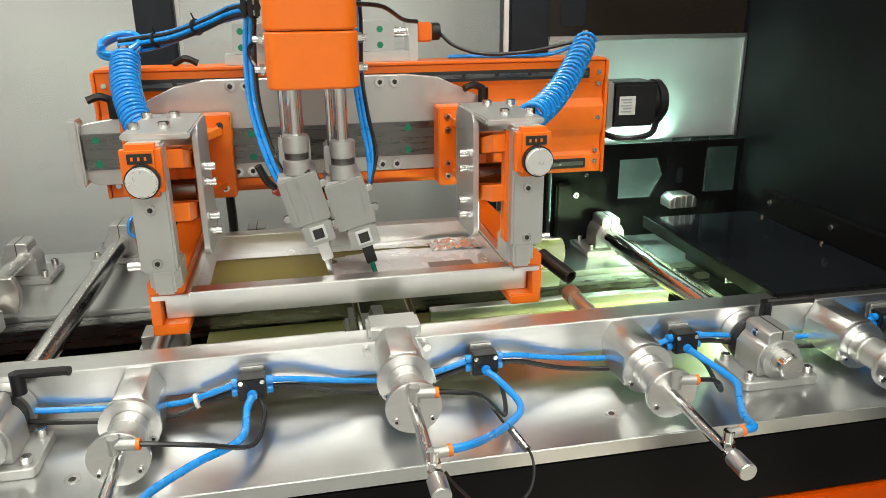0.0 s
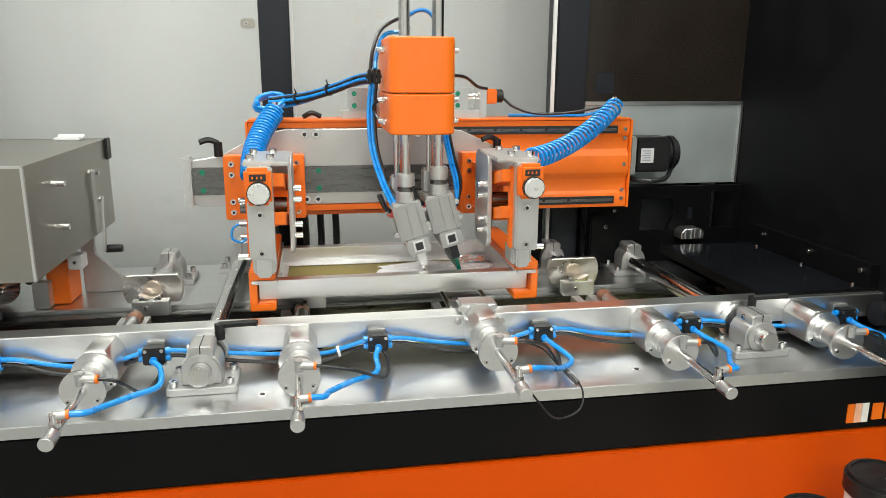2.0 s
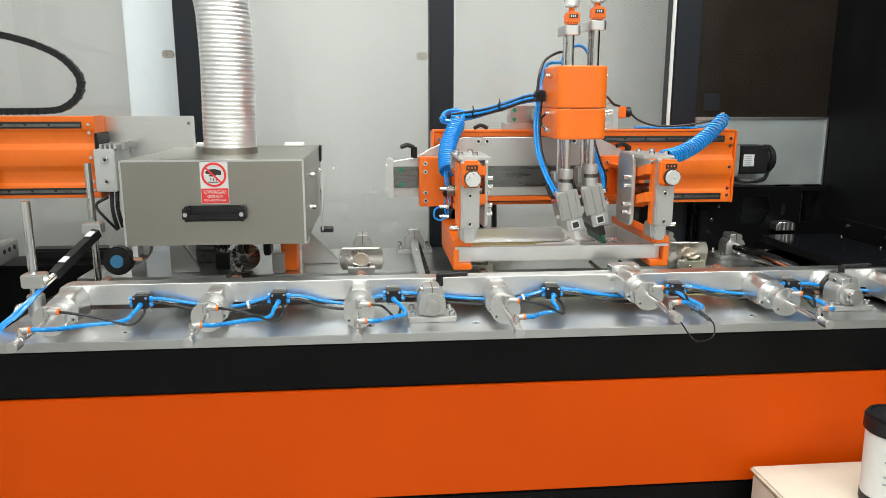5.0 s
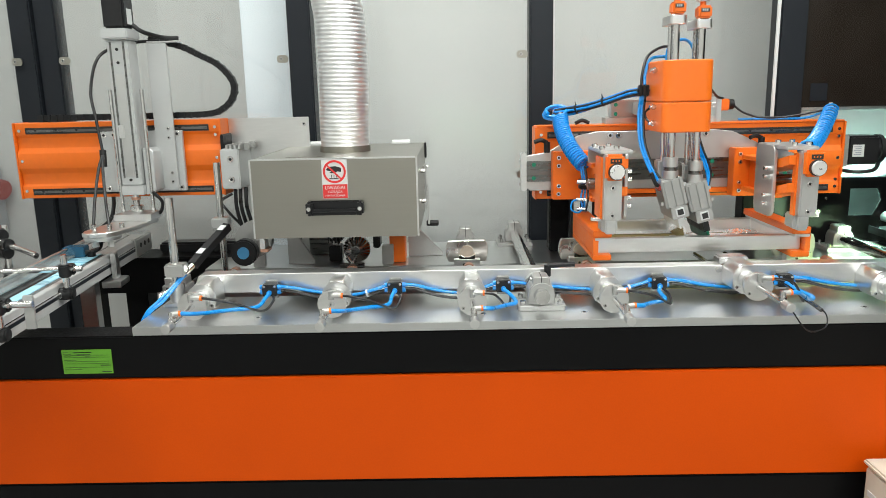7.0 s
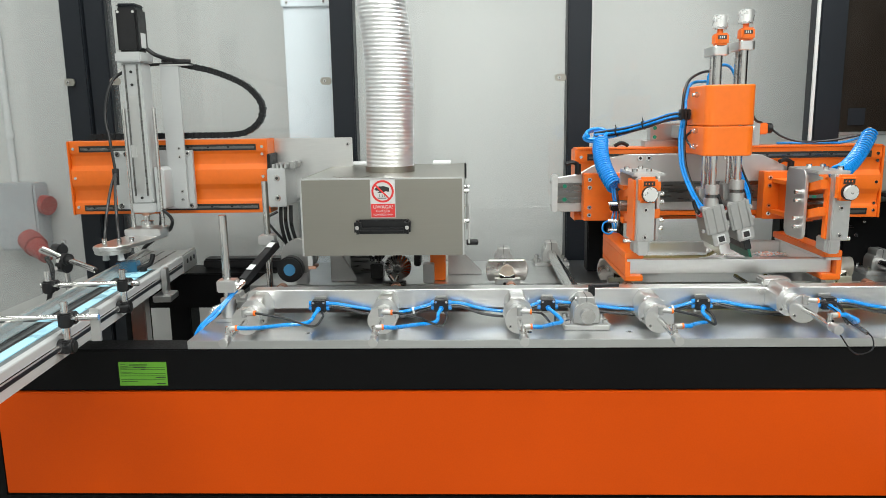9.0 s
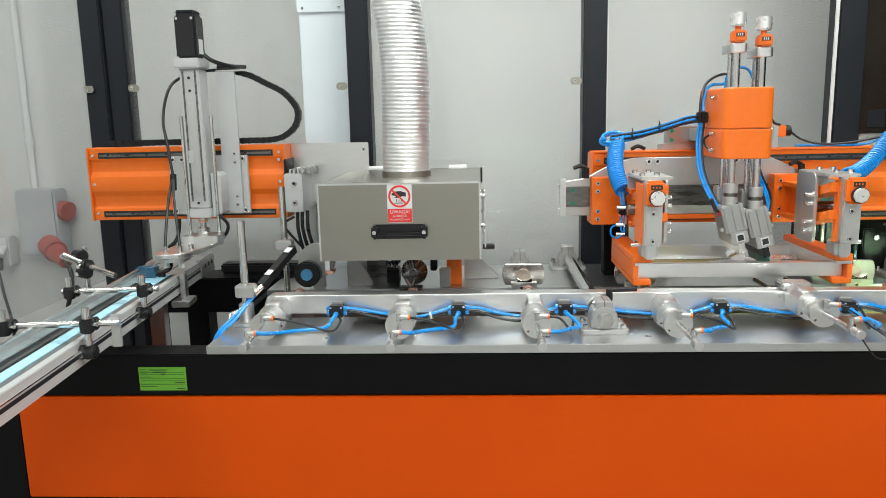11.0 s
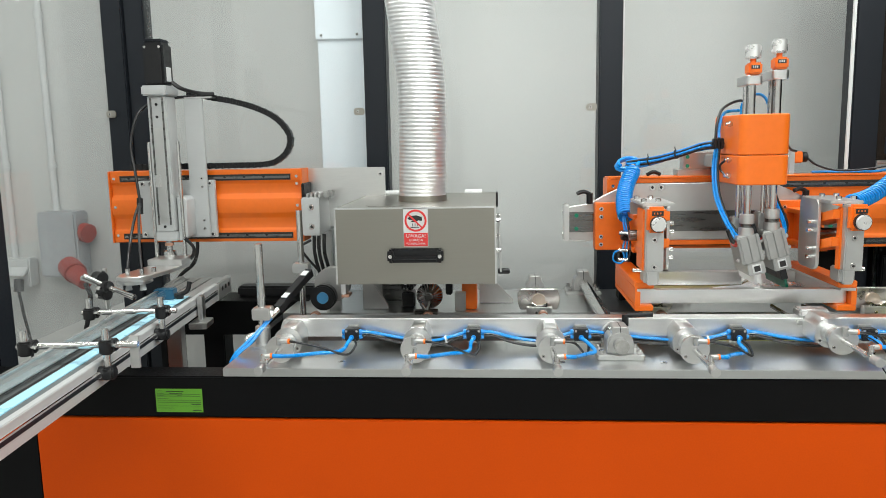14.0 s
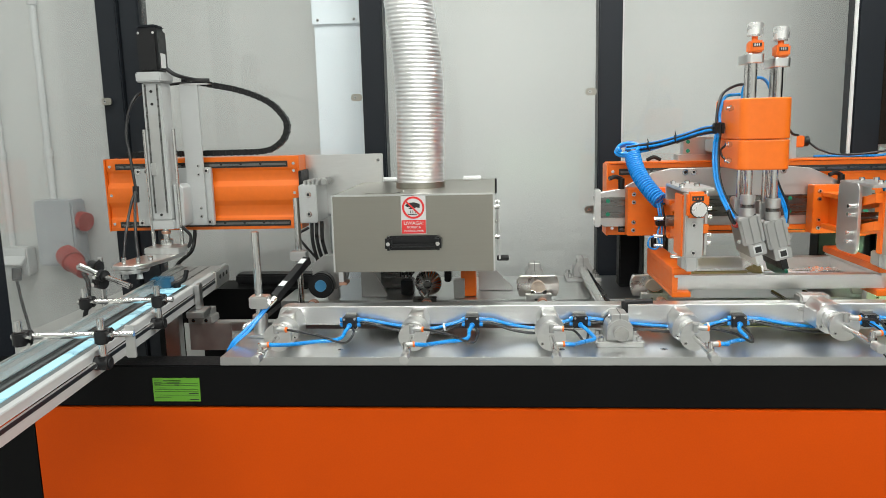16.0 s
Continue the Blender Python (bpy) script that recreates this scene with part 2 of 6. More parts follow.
def tube(points, r, n=8, steps=8, bm=None, soft=True, radii=None):
    pts = smooth_path(points, steps) if soft else [Vector(v) for v in points]
    b = bmesh.new()
    rings = []
    side = None
    for k, p in enumerate(pts):
        d = (pts[min(k + 1, len(pts) - 1)] - pts[max(k - 1, 0)]).normalized()
        if side is None:
            side = d.orthogonal().normalized()
        side = (side - d * side.dot(d)).normalized()
        up = d.cross(side)
        rr = radii[k] if radii else r
        rings.append([b.verts.new(p + rr * (math.cos(a) * side + math.sin(a) * up)) for a in (2 * math.pi * j / n for j in range(n))])
    for u, v in zip(rings, rings[1:]):
        for j in range(n):
            b.faces.new((u[j], u[(j + 1) % n], v[(j + 1) % n], v[j]))
    b.faces.new(rings[0])
    b.faces.new(rings[-1])
    return join(bm, b)


def rounded(x0, x1, z0, z1, r, n=5):
    out = []
    for cx, cz, a in ((x1 - r, z1 - r, 0), (x0 + r, z1 - r, 90), (x0 + r, z0 + r, 180), (x1 - r, z0 + r, 270)):
        out += [(cx + r * math.cos(radians(a + 90 * k / n)), cz + r * math.sin(radians(a + 90 * k / n))) for k in range(n + 1)]
    return out


def bolt(p, d, r, h, parent, material=STEEL):
    """A socket-head screw whose head stands on p along d."""
    p, d = Vector(p), Vector(d).normalized()
    bm = cyl(p, p + d * h, r, 14, bevel=r * 0.12)
    head = part("bolt", bm, material, parent)
    # A black disc stands for the shade inside the socket.
    part("socket", cyl(p + d * h * 0.9, p + d * (h + 0.0004), r * 0.5, 6), DARK_MARK, head)
    return head


def words(text, size, m, material, parent):
    data = bpy.data.curves.new("words", "FONT")
    data.body, data.size, data.align_x, data.align_y = text, size, "CENTER", "CENTER"
    data.extrude = 0.0002
    tmp = bpy.data.objects.new("words", data)
    scene.collection.objects.link(tmp)
    me = bpy.data.meshes.new_from_object(tmp.evaluated_get(bpy.context.evaluated_depsgraph_get()))
    bpy.data.objects.remove(tmp)
    me.transform(Matrix.Translation(-ORIG[parent.name]) @ m)
    me.materials.clear()
    me.materials.append(material)
    ob = new("lettering", me)
    ob.parent = parent
    return ob


FRONT = pose(0, 0, 0, 90, 0, 0)


# ---- the room ----
def room():
    solid("floor", box(-1.6, 4.9, -4.0, 1.3, -0.1, 0.0, 0), FLOORPAINT, "smooth grey painted workshop floor", "floor", "structure")
    solid("ceiling", box(-1.6, 4.9, -4.0, 1.3, 2.78, 2.88, 0), CEILPAINT, "plain white workshop ceiling", "ceiling", "structure")
    solid("wall_north", box(-1.6, 5.0, 1.3, 1.4, 0, 2.78, 0), WALLPAINT, "plain grey-white wall behind the machine", "wall", "structure")
    solid("wall_west", box(-1.7, -1.6, -4.0, 1.3, 0, 2.78, 0), WALLPAINT, "plain grey-white side wall with conduits", "wall", "structure")
    solid("wall_south", box(-1.6, 5.0, -4.1, -4.0, 0, 2.78, 0), WALLPAINT, "plain grey-white wall across the room", "wall", "structure")
    solid("wall_east", box(4.9, 5.0, -4.0, 1.3, 0, 2.78, 0), WALLPAINT, "plain grey-white end wall", "wall", "structure")
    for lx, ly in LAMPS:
        c = thing("ceiling_light", "unseen long white fluorescent ceiling light", "ceiling light", (lx, ly, 2.78), "ceiling lights")
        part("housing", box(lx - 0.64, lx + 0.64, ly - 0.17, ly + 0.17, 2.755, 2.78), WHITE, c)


room()


# ---- the enclosure ----
def post(x0, x1, y0, y1, label):
    p = thing("enclosure_post", label, "post", (x0, y0, 0), "enclosure posts")
    part("upright", box(x0, x1, y0, y1, 0, 2.3, 0.004), DARKGREY, p)
    return p


def clip(x, z, y=0.915):
    c = thing("panel_clip", "small grey metal clip holding a clear panel", "clip", (x, y, z), "panel clips")
    part("tab", prism(rounded(x - 0.024, x + 0.012, z - 0.012, z + 0.012, 0.010), "y", y - 0.006, y, 0), STAINLESS, c)
    bolt((x - 0.01, y - 0.006, z), (0, -1, 0), 0.005, 0.003, c)


def pane(name, x0, x1, y0, y1, z0, z1, material, label):
    p = thing(name, label, "window", ((x0 + x1) / 2, (y0 + y1) / 2, z0), "", "structure")
    sheet = part("pane", box(x0, x1, y0, y1, z0, z1, 0), material, p)
    sheet.visible_shadow = False
    return p


def enclosure():
    post(-0.712, -0.640, 0.92, 0.995, "dark grey corner post of the enclosure")
    post(-0.638, -0.570, 0.935, 1.0, "dark grey door post of the enclosure")
    post(0.180, 0.255, 0.92, 0.995, "dark grey upright post of the enclosure")
    post(0.952, 1.028, 0.92, 0.995, "dark grey upright post of the enclosure")
    post(1.656, 1.7345, 0.712, 0.785, "dark grey upright post beside the tinted panel")
    post(-0.655, -0.58, 0.0765, 0.147, "dark grey front corner post of the enclosure")
    pane("window_1", -0.570, 0.18, 0.955, 0.960, 0.9, 2.3, CLEAR, "clear rear panel of the enclosure")
    pane("window_2", 0.255, 0.952, 0.955, 0.960, 0.9, 2.3, CLEAR, "clear rear panel of the enclosure")
    pane("window_3", 1.028, 1.95, 0.955, 0.960, 0.9, 2.3, CLEAR, "clear rear panel of the enclosure")
    pane("window_4", -0.720, -0.714, 0.1475, 0.995, 0.9, 2.3, CLEAR_SIDE, "clear side panel with reflection haze mixed in")
    for x, z in ((0.934, 1.548), (0.934, 1.165), (0.168, 1.55), (-0.69, 1.56), (-0.535, 1.56), (-0.69, 1.16), (-0.545, 1.19)):
        clip(x, z)
    # bright edge strips beside the posts
    for x0, x1, y in ((1.028, 1.036, 0.945), (1.647, 1.655, 0.714)):
        solid("seal_strip", box(x0, x1, y, y + 0.008, 0.9, 2.3, 0), WHITE, "thin pale seal strip along a clear panel", "trim", "structure")


enclosure()


def back_services():
    c = thing("cable_duct", "tall white cable duct behind the rear panel", "cable duct", (0.1, 1.03, 0), "")
    part("channel", box(0.005, 0.172, 1.02, 1.09, 0.5, 2.3, 0.003), DUCTWHITE, c)
    part("cover", box(0.0, 0.165, 1.012, 1.0195, 1.80, 2.3, 0.002), DUCTWHITE, c)
    for x in (0.02, 0.145):
        bolt((x, 1.012, 1.815), (0, -1, 0), 0.005, 0.003, c)
    # power sockets and conduits on the wall behind
    for x, z0 in ((-1.355, 1.01), (-1.16, 1.19)):
        p = thing("conduit", "white plastic conduit running down the wall", "conduit", (x, 1.285, z0), "conduits")
        part("pipe", cyl((x, 1.286, z0), (x, 1.286, 2.75), 0.013), WHITE, p)
        part("joint", cyl((x, 1.286, 1.37), (x, 1.286, 1.395), 0.018), WHITE, p)
        part("joint", cyl((x, 1.286, 1.95), (x, 1.286, 1.975), 0.018), WHITE, p)
    s = thing("socket_box", "white wall socket box with a plugged black cable", "socket", (-1.31, 1.27, 0.95))
    part("case", box(-1.375, -1.265, 1.235, 1.299, 0.895, 1.01, 0.006), WHITE, s)
    part("flap", box(-1.36, -1.265, 1.19, 1.24, 0.955, 0.967, 0.003, turn=pose(0, 0, 0, 35, 0, 0)), WHITE, s)
    part("plug", cyl((-1.30, 1.215, 0.93), (-1.295, 1.20, 0.885), 0.018), PLASTIC, s)
    part("cable", tube([(-1.295, 1.20, 0.885), (-1.285, 1.20, 0.8), (-1.28, 1.22, 0.6), (-1.35, 1.2, 0.4)], 0.006), BLACKHOSE, s)
    b = thing("power_socket", "grey industrial power socket with red cover and plug", "power socket", (-1.12, 1.25, 1.05))
    part("case", box(-1.195, -1.035, 1.20, 1.299, 0.94, 1.20, 0.008), mat("grey_socket_case", (0.38, 0.4, 0.42), 0.5), b)
    part("cover", cyl((-1.035, 1.25, 1.115), (-1.005, 1.24, 1.11), 0.038), REDPLUG, b)
    part("socket_ring", cyl((-1.075, 1.20, 0.985), (-1.02, 1.15, 0.965), 0.042), REDPLUG, b)
    part("plug", cyl((-1.02, 1.15, 0.965), (-0.955, 1.10, 0.935), 0.037, r2=0.026), REDPLUG, b)
    part("cable", tube([(-0.955, 1.10, 0.935), (-0.93, 1.08, 0.86), (-1.0, 1.08, 0.6), (-1.05, 1.1, 0.3)], 0.009), BLACKHOSE, b)


back_services()


# ---- the machine base ----
def machine_base():
    b = thing("machine_base", "long machine base with black beams and orange front panel", "machine base", (1.2, 0.3, 0))
    part("top_beam", box(-0.47, 3.0, 0.003, 0.075, 0.834, 0.930, 0.003), BLACK, b)
    part("front_panel", box(-0.452, 3.0, 0.0, 0.02, 0.583, 0.830, 0.002), ORANGE_PANEL, b, "orange powder-coated front panel")
    part("lower_beam", box(-0.47, 3.0, 0.003, 0.075, 0.45, 0.580, 0.003), BLACK, b)
    part("lower_panel", box(-0.452, 3.0, 0.02, 0.03, 0.1, 0.45, 0.002), ORANGE_PANEL, b)
    part("leg", box(-0.66, -0.4535, 0.004, 0.075, 0, 0.833, 0.003), BLACK, b)
    part("top_end", box(-0.66, -0.4705, 0.003, 0.075, 0.834, 0.93, 0.003), BLACK, b)
    part("leg", box(-0.53, -0.47, 0.80, 0.87, 0, 0.93, 0.003), BLACK, b)
    part("floor_tray", box(-0.05, 2.9, 0.08, 0.95, 0.62, 0.64, 0), BLACK, b, "dark tray inside the base")
    part("left_end_sheet", box(-0.05, -0.03, 0.24, 0.86, 0.64, 0.925, 0), BLACK, b)
    part("cross_beam", box(-0.56, 0.02, 0.70, 0.84, 0.840, 0.952, 0.003), BLACK, b)
    part("rear_beam", box(-0.02, 3.0, 0.80, 0.87, 0.84, 0.919, 0.003), BLACK, b)
    part("inner_wall", box(-0.02, 2.9, 0.56, 0.575, 0.64, 0.919, 0), BLACK, b)
    part("upright", box(-0.36, -0.29, 0.76, 0.84, 0, 0.84, 0.003), BLACK, b)
    # front plate
    p = thing("base_plate", "thick bare aluminium base plate along the front", "base plate", (1.2, 0.12, 0.93))
    part("plate", box(0, 2.6, 0.0, 0.235, 0.931, 0.950, 0.0012), ALU_PLATE, p)
    for x in (0.26, 0.76, 0.985, 1.60, 2.05):
        part("screw", cyl((x, 0.055, 0.9495), (x, 0.055, 0.9507), 0.0085, 16), STEEL, p)
        # Black disc for the shade in the screw's socket.
        part("screw_socket", cyl((x, 0.055, 0.9507), (x, 0.055, 0.9512), 0.004, 6), DARK_MARK, p)
    r = thing("rear_plate", "thick bare aluminium plate along the back", "base plate", (1.2, 0.7, 0.92))
    part("plate", box(-0.02, 2.0, 0.54, 0.875, 0.920, 0.950, 0.0012), ALU_PLATE, r)
    part("edge_bar", box(0.06, 2.0, 0.505, 0.538, 0.900, 0.940, 0.001), DARKSTEEL, r)
    # green label and logo
    g = thing("inspection_label", "green paper label with small black print on the beam", "label", (-0.11, 0.0, 0.87))
    part("paper", box(-0.161, -0.052, 0.0015, 0.0032, 0.846, 0.901, 0), GREEN, g)
    rows = ((-0.157, -0.146, 0), (-0.136, -0.095, 1), (-0.122, -0.100, 1), (-0.157, -0.140, 0), (-0.128, -0.098, 1), (-0.157, -0.142, 0), (-0.110, -0.100, 1), (-0.157, -0.130, 0), (-0.078, -0.056, 1), (-0.157, -0.120, 0), (-0.076, -0.056, 1))
    heights = (0.8965, 0.8955, 0.8955, 0.891, 0.8905, 0.886, 0.8855, 0.878, 0.866, 0.856, 0.8515)
    for (a, c, bold), z in zip(rows, heights):
        part("print_bar", box(a, c, 0.0008, 0.0014, z - (0.0017 if bold else 0.0006), z, 0), DARK_MARK, g)
    for z in (0.8882, 0.8835, 0.874, 0.869, 0.8605):
        part("print_rule", box(-0.157, -0.056, 0.0009, 0.0014, z, z + 0.0004, 0), DARK_MARK, g)
    l = thing("logo", "orange and white striped maker's logo on the beam", "logo", (2.0, 0.0, 0.86))
    for k, m in enumerate((ORANGE, mat("pale_orange", (0.75, 0.4, 0.25), 0.5), mat("pale_stripe", (0.7, 0.68, 0.64), 0.5))):
        part("stripe", box(1.969 + 0.014 * k, 1.982 + 0.014 * k, 0.0005, 0.0025, 0.847, 0.882, 0), m, l)
    for k in range(5):
        part("mark", box(2.018 + 0.026 * k, 2.038 + 0.026 * k, 0.0005, 0.0025, 0.850, 0.880, 0), ORANGE, l)


machine_base()


# ---- shafts, brackets and the front beam ----
SHAFTS = (0.893, 1.842)


def shaft_set():
    made = []
    for x in SHAFTS:
        s = thing("guide_shaft", "round steel guide shaft with an engraved scale", "shaft", (x, 0.45, 0.985), "guide shafts")
        part("shaft", cyl((x, 0.052, 0.985), (x, 0.86 if x < 1 else 0.70, 0.985), 0.0165, 28, bevel=0.002), STEEL, s)
        for k in range(30):
            y = 0.23 + 0.01 * k
            part("scale_mark", box(x + 0.0075, x + (0.0125 if k % 5 else 0.0148), y, y + 0.0012, 0.9988, 1.0012, 0, turn=pose(0, 0, 0, 0, 32, 0)), DARK_MARK, s)
        made.append(s)
    x = SHAFTS[0]
    b = thing("shaft_bracket", "cast grey clamp bracket bolted to the base plate", "bracket", (x, 0.1, 0.95), "front shaft brackets")
    part("foot", prism(rounded(x - 0.053, x + 0.053, 0.066, 0.146, 0.006), "z", 0.9502, 0.962, 0.001), ALU_PAINT, b)
    out = [(x - 0.030, 0.962), (x + 0.030, 0.962), (x + 0.030, 0.985)] + [(x + 0.030 * math.cos(radians(a)), 0.985 + 0.030 * math.sin(radians(a))) for a in (15, 30, 45)]
    out += [(x + 0.019, 1.006), (x + 0.019, 1.020), (x + 0.014, 1.024), (x - 0.014, 1.024), (x - 0.019, 1.020), (x - 0.019, 1.006)]
    out += [(x + 0.030 * math.cos(radians(a)), 0.985 + 0.030 * math.sin(radians(a))) for a in (135, 150, 165)] + [(x - 0.030, 0.985)]
    part("clamp_body", prism(out, "y", 0.080, 0.132, 0.0012), ALU_PAINT, b)
    # The slit is a black strip in place of its shade.
    part("clamp_slit", box(x - 0.0008, x + 0.0008, 0.0795, 0.1325, 1.0, 1.0245, 0), DARK_MARK, b)
    part("collar", cyl((x, 0.074, 0.985), (x, 0.082, 0.985), 0.027, 24, hole=0.0168), ALU_PAINT, b)
    for dx in (-0.042, 0.042):
        for y in (0.078, 0.134):
            bolt((x + dx, y, 0.962), (0, 0, 1), 0.0065, 0.010, b)
    bolt((x - 0.019, 0.106, 1.014), (-1, 0, 0), 0.005, 0.004, b)
    copy_thing(b, pose(SHAFTS[1], 0.1, 0.95))
    # rear clamps: on the shafts and behind the cones
    c = thing("rear_clamp", "grey cast clamp block on the rear plate", "bracket", (x, 0.82, 0.95), "rear clamps")
    part("foot", box(x - 0.055, x + 0.055, 0.775, 0.865, 0.9502, 0.962, 0.002), ALU_PAINT, c)
    out2 = [(u, v) for u, v in out]
    part("clamp_body", prism(out2, "y", 0.795, 0.845, 0.0012), ALU_PAINT, c)
    part("clamp_slit", box(x - 0.0008, x + 0.0008, 0.7945, 0.8455, 1.0, 1.0245, 0), DARK_MARK, c)
    for dx in (-0.043, 0.043):
        for y in (0.788, 0.852):
            bolt((x + dx, y, 0.962), (0, 0, 1), 0.0065, 0.012, c)
    for xx, yy in ((SHAFTS[1] + 0.004, 0.648), (0.735, 0.735), (1.655, 0.70), (1.16, 0.735)):
        copy_thing(c, pose(xx, yy, 0.95))


shaft_set()


def front_beam():
    b = thing("front_beam", "long machined aluminium beam carrying the air cylinders", "beam", (1.3, 0.18, 0.975))
    out = [(0.098, 0.978), (0.086, 1.0), (0.094, 1.020), (0.106, 1.024), (2.5, 1.024), (2.5, 0.978)]
    part("bar", prism(out, "y", 0.166, 0.206, 0.0012), ALU, b)
    x = SHAFTS[0]
    r = thing("locking_ring", "aluminium clamp ring with black lever on the guide shaft", "clamp", (x, 0.15, 0.985), "locking rings")
    part("ring", cyl((x, 0.146, 0.985), (x, 0.165, 0.985), 0.033, 28, hole=0.017), ALU, r)
    part("rubber_ring", cyl((x, 0.1335, 0.985), (x, 0.146, 0.985), 0.029, 28, hole=0.017), PLASTIC, r, "black clamp ring")
    bolt((x - 0.024, 0.1335, 0.990), (0, -1, 0), 0.005, 0.005, r)
    lev = part("lever", cyl((x + 0.022, 0.15, 1.010), (x + 0.022, 0.15, 1.036), 0.008, 16), PLASTIC, r, "black plastic lever")
    part("lever_arm", tube([(x + 0.022, 0.15, 1.034), (x + 0.045, 0.145, 1.036), (x + 0.075, 0.138, 1.039), (x + 0.083, 0.136, 1.039)], 0.0055, 10), PLASTIC, lev)
    copy_thing(r, pose(SHAFTS[1], 0.15, 0.985))


front_beam()

CYLS = (0.127, 0.432, 0.737, 1.043, 1.660, 1.968)
HIGH = 1.351


def air_cylinder():
    x, z = CYLS[0], 0.988
    c = thing("air_cylinder", "round aluminium air cylinder with thin rod and end cap", "air cylinder", (x, 0.1, z), "air cylinders")
    w = 0.027
    out = [(x - w, z - 0.024), (x + w, z - 0.024), (x + w, z + 0.012), (x + 0.015, z + 0.033), (x - 0.015, z + 0.033), (x - w, z + 0.012)]
    part("adapter_block", prism(out, "y", 0.092, 0.1655, 0.001), ALU, c)
    part("flange", cyl((x, 0.084, z), (x, 0.092, z), 0.0335, 32, bevel=0.0008), ALU, c)
    part("barrel", cyl((x, 0.030, z), (x, 0.084, z), 0.0195, 28), ALU_MATT, c)
    part("collar", cyl((x, 0.066, z), (x, 0.084, z), 0.0215, 28, bevel=0.001), ALU, c)
    part("end_flange", cyl((x, 0.022, z), (x, 0.030, z), 0.0315, 32, bevel=0.0008), ALU, c)
    part("rod", cyl((x, 0.022, z), (x, -0.112, z - 0.002), 0.0062, 16), STEEL, c)
    part("end_cap", cyl((x, -0.104, z - 0.002), (x, -0.132, z - 0.002), 0.0096, 20, bevel=0.0012), ALU, c)
    part("rod_nut", cyl((x, -0.096, z - 0.002), (x, -0.104, z - 0.002), 0.0085, 6), STEEL, c)
    for a in (90, 215, 325):
        ca, sa = math.cos(radians(a)), math.sin(radians(a))
        if a != 90:
            bolt((x + 0.0245 * ca, 0.022, z + 0.0245 * sa), (0, -1, 0), 0.0038, 0.003, c)
            bolt((x + 0.028 * ca, 0.084, z + 0.028 * sa), (0, -1, 0), 0.0038, 0.003, c)
    e = part("elbow", cyl((x, 0.016, z + 0.012), (x, 0.016, z + 0.030), 0.006, 12), ALU_PAINT, c, "small metal elbow fitting")
    part("arm", cyl((x, 0.016, z + 0.022), (x + 0.022, 0.014, z + 0.021), 0.006, 12), ALU_PAINT, e)
    part("release_ring", cyl((x + 0.022, 0.014, z + 0.021), (x + 0.026, 0.0138, z + 0.021), 0.0062, 14), ORANGE, e, "orange release ring")
    t = part("tip_fitting", cyl((x, -0.093, z + 0.002), (x, -0.093, z + 0.022), 0.0058, 12), STEEL, c, "nickel hose fitting")
    part("nut", cyl((x, -0.093, z + 0.004), (x, -0.093, z + 0.010), 0.0075, 6), STEEL, t)
    part("arm", cyl((x, -0.093, z + 0.018), (x + 0.014, -0.091, z + 0.0185), 0.0056, 12), ALU_PAINT, t)
    for xx in CYLS[1:]:
        copy_thing(c, pose(xx, 0.1, z))
    copy_thing(c, pose(HIGH, 0.1, z + 0.021))
    # guide rods of the cylinder at the printing station
    g = thing("guide_rods", "pair of thin steel rods behind the raised cylinder", "rods", (HIGH, 0.2, 1.0))
    for dx in (-0.038, 0.038):
        part("rod", cyl((HIGH + dx, 0.152, 1.015), (HIGH + dx, 0.33, 1.015), 0.005, 12), STEEL, g)
        bolt((HIGH + dx, 0.1655, 1.013), (0, -1, 0), 0.005, 0.007, g)
    part("mount_block", box(HIGH - 0.034, HIGH + 0.034, 0.166, 0.21, 1.0245, 1.043, 0.004), ALU, g)


air_cylinder()

# manifolds: x, the cylinder that each feeds
MANIFOLDS = ((0.268, CYLS[0]), (0.560, CYLS[1]), (0.812, CYLS[2]), (1.172, CYLS[3]), (1.462, HIGH), (1.742, CYLS[4]), (2.06, CYLS[5]))


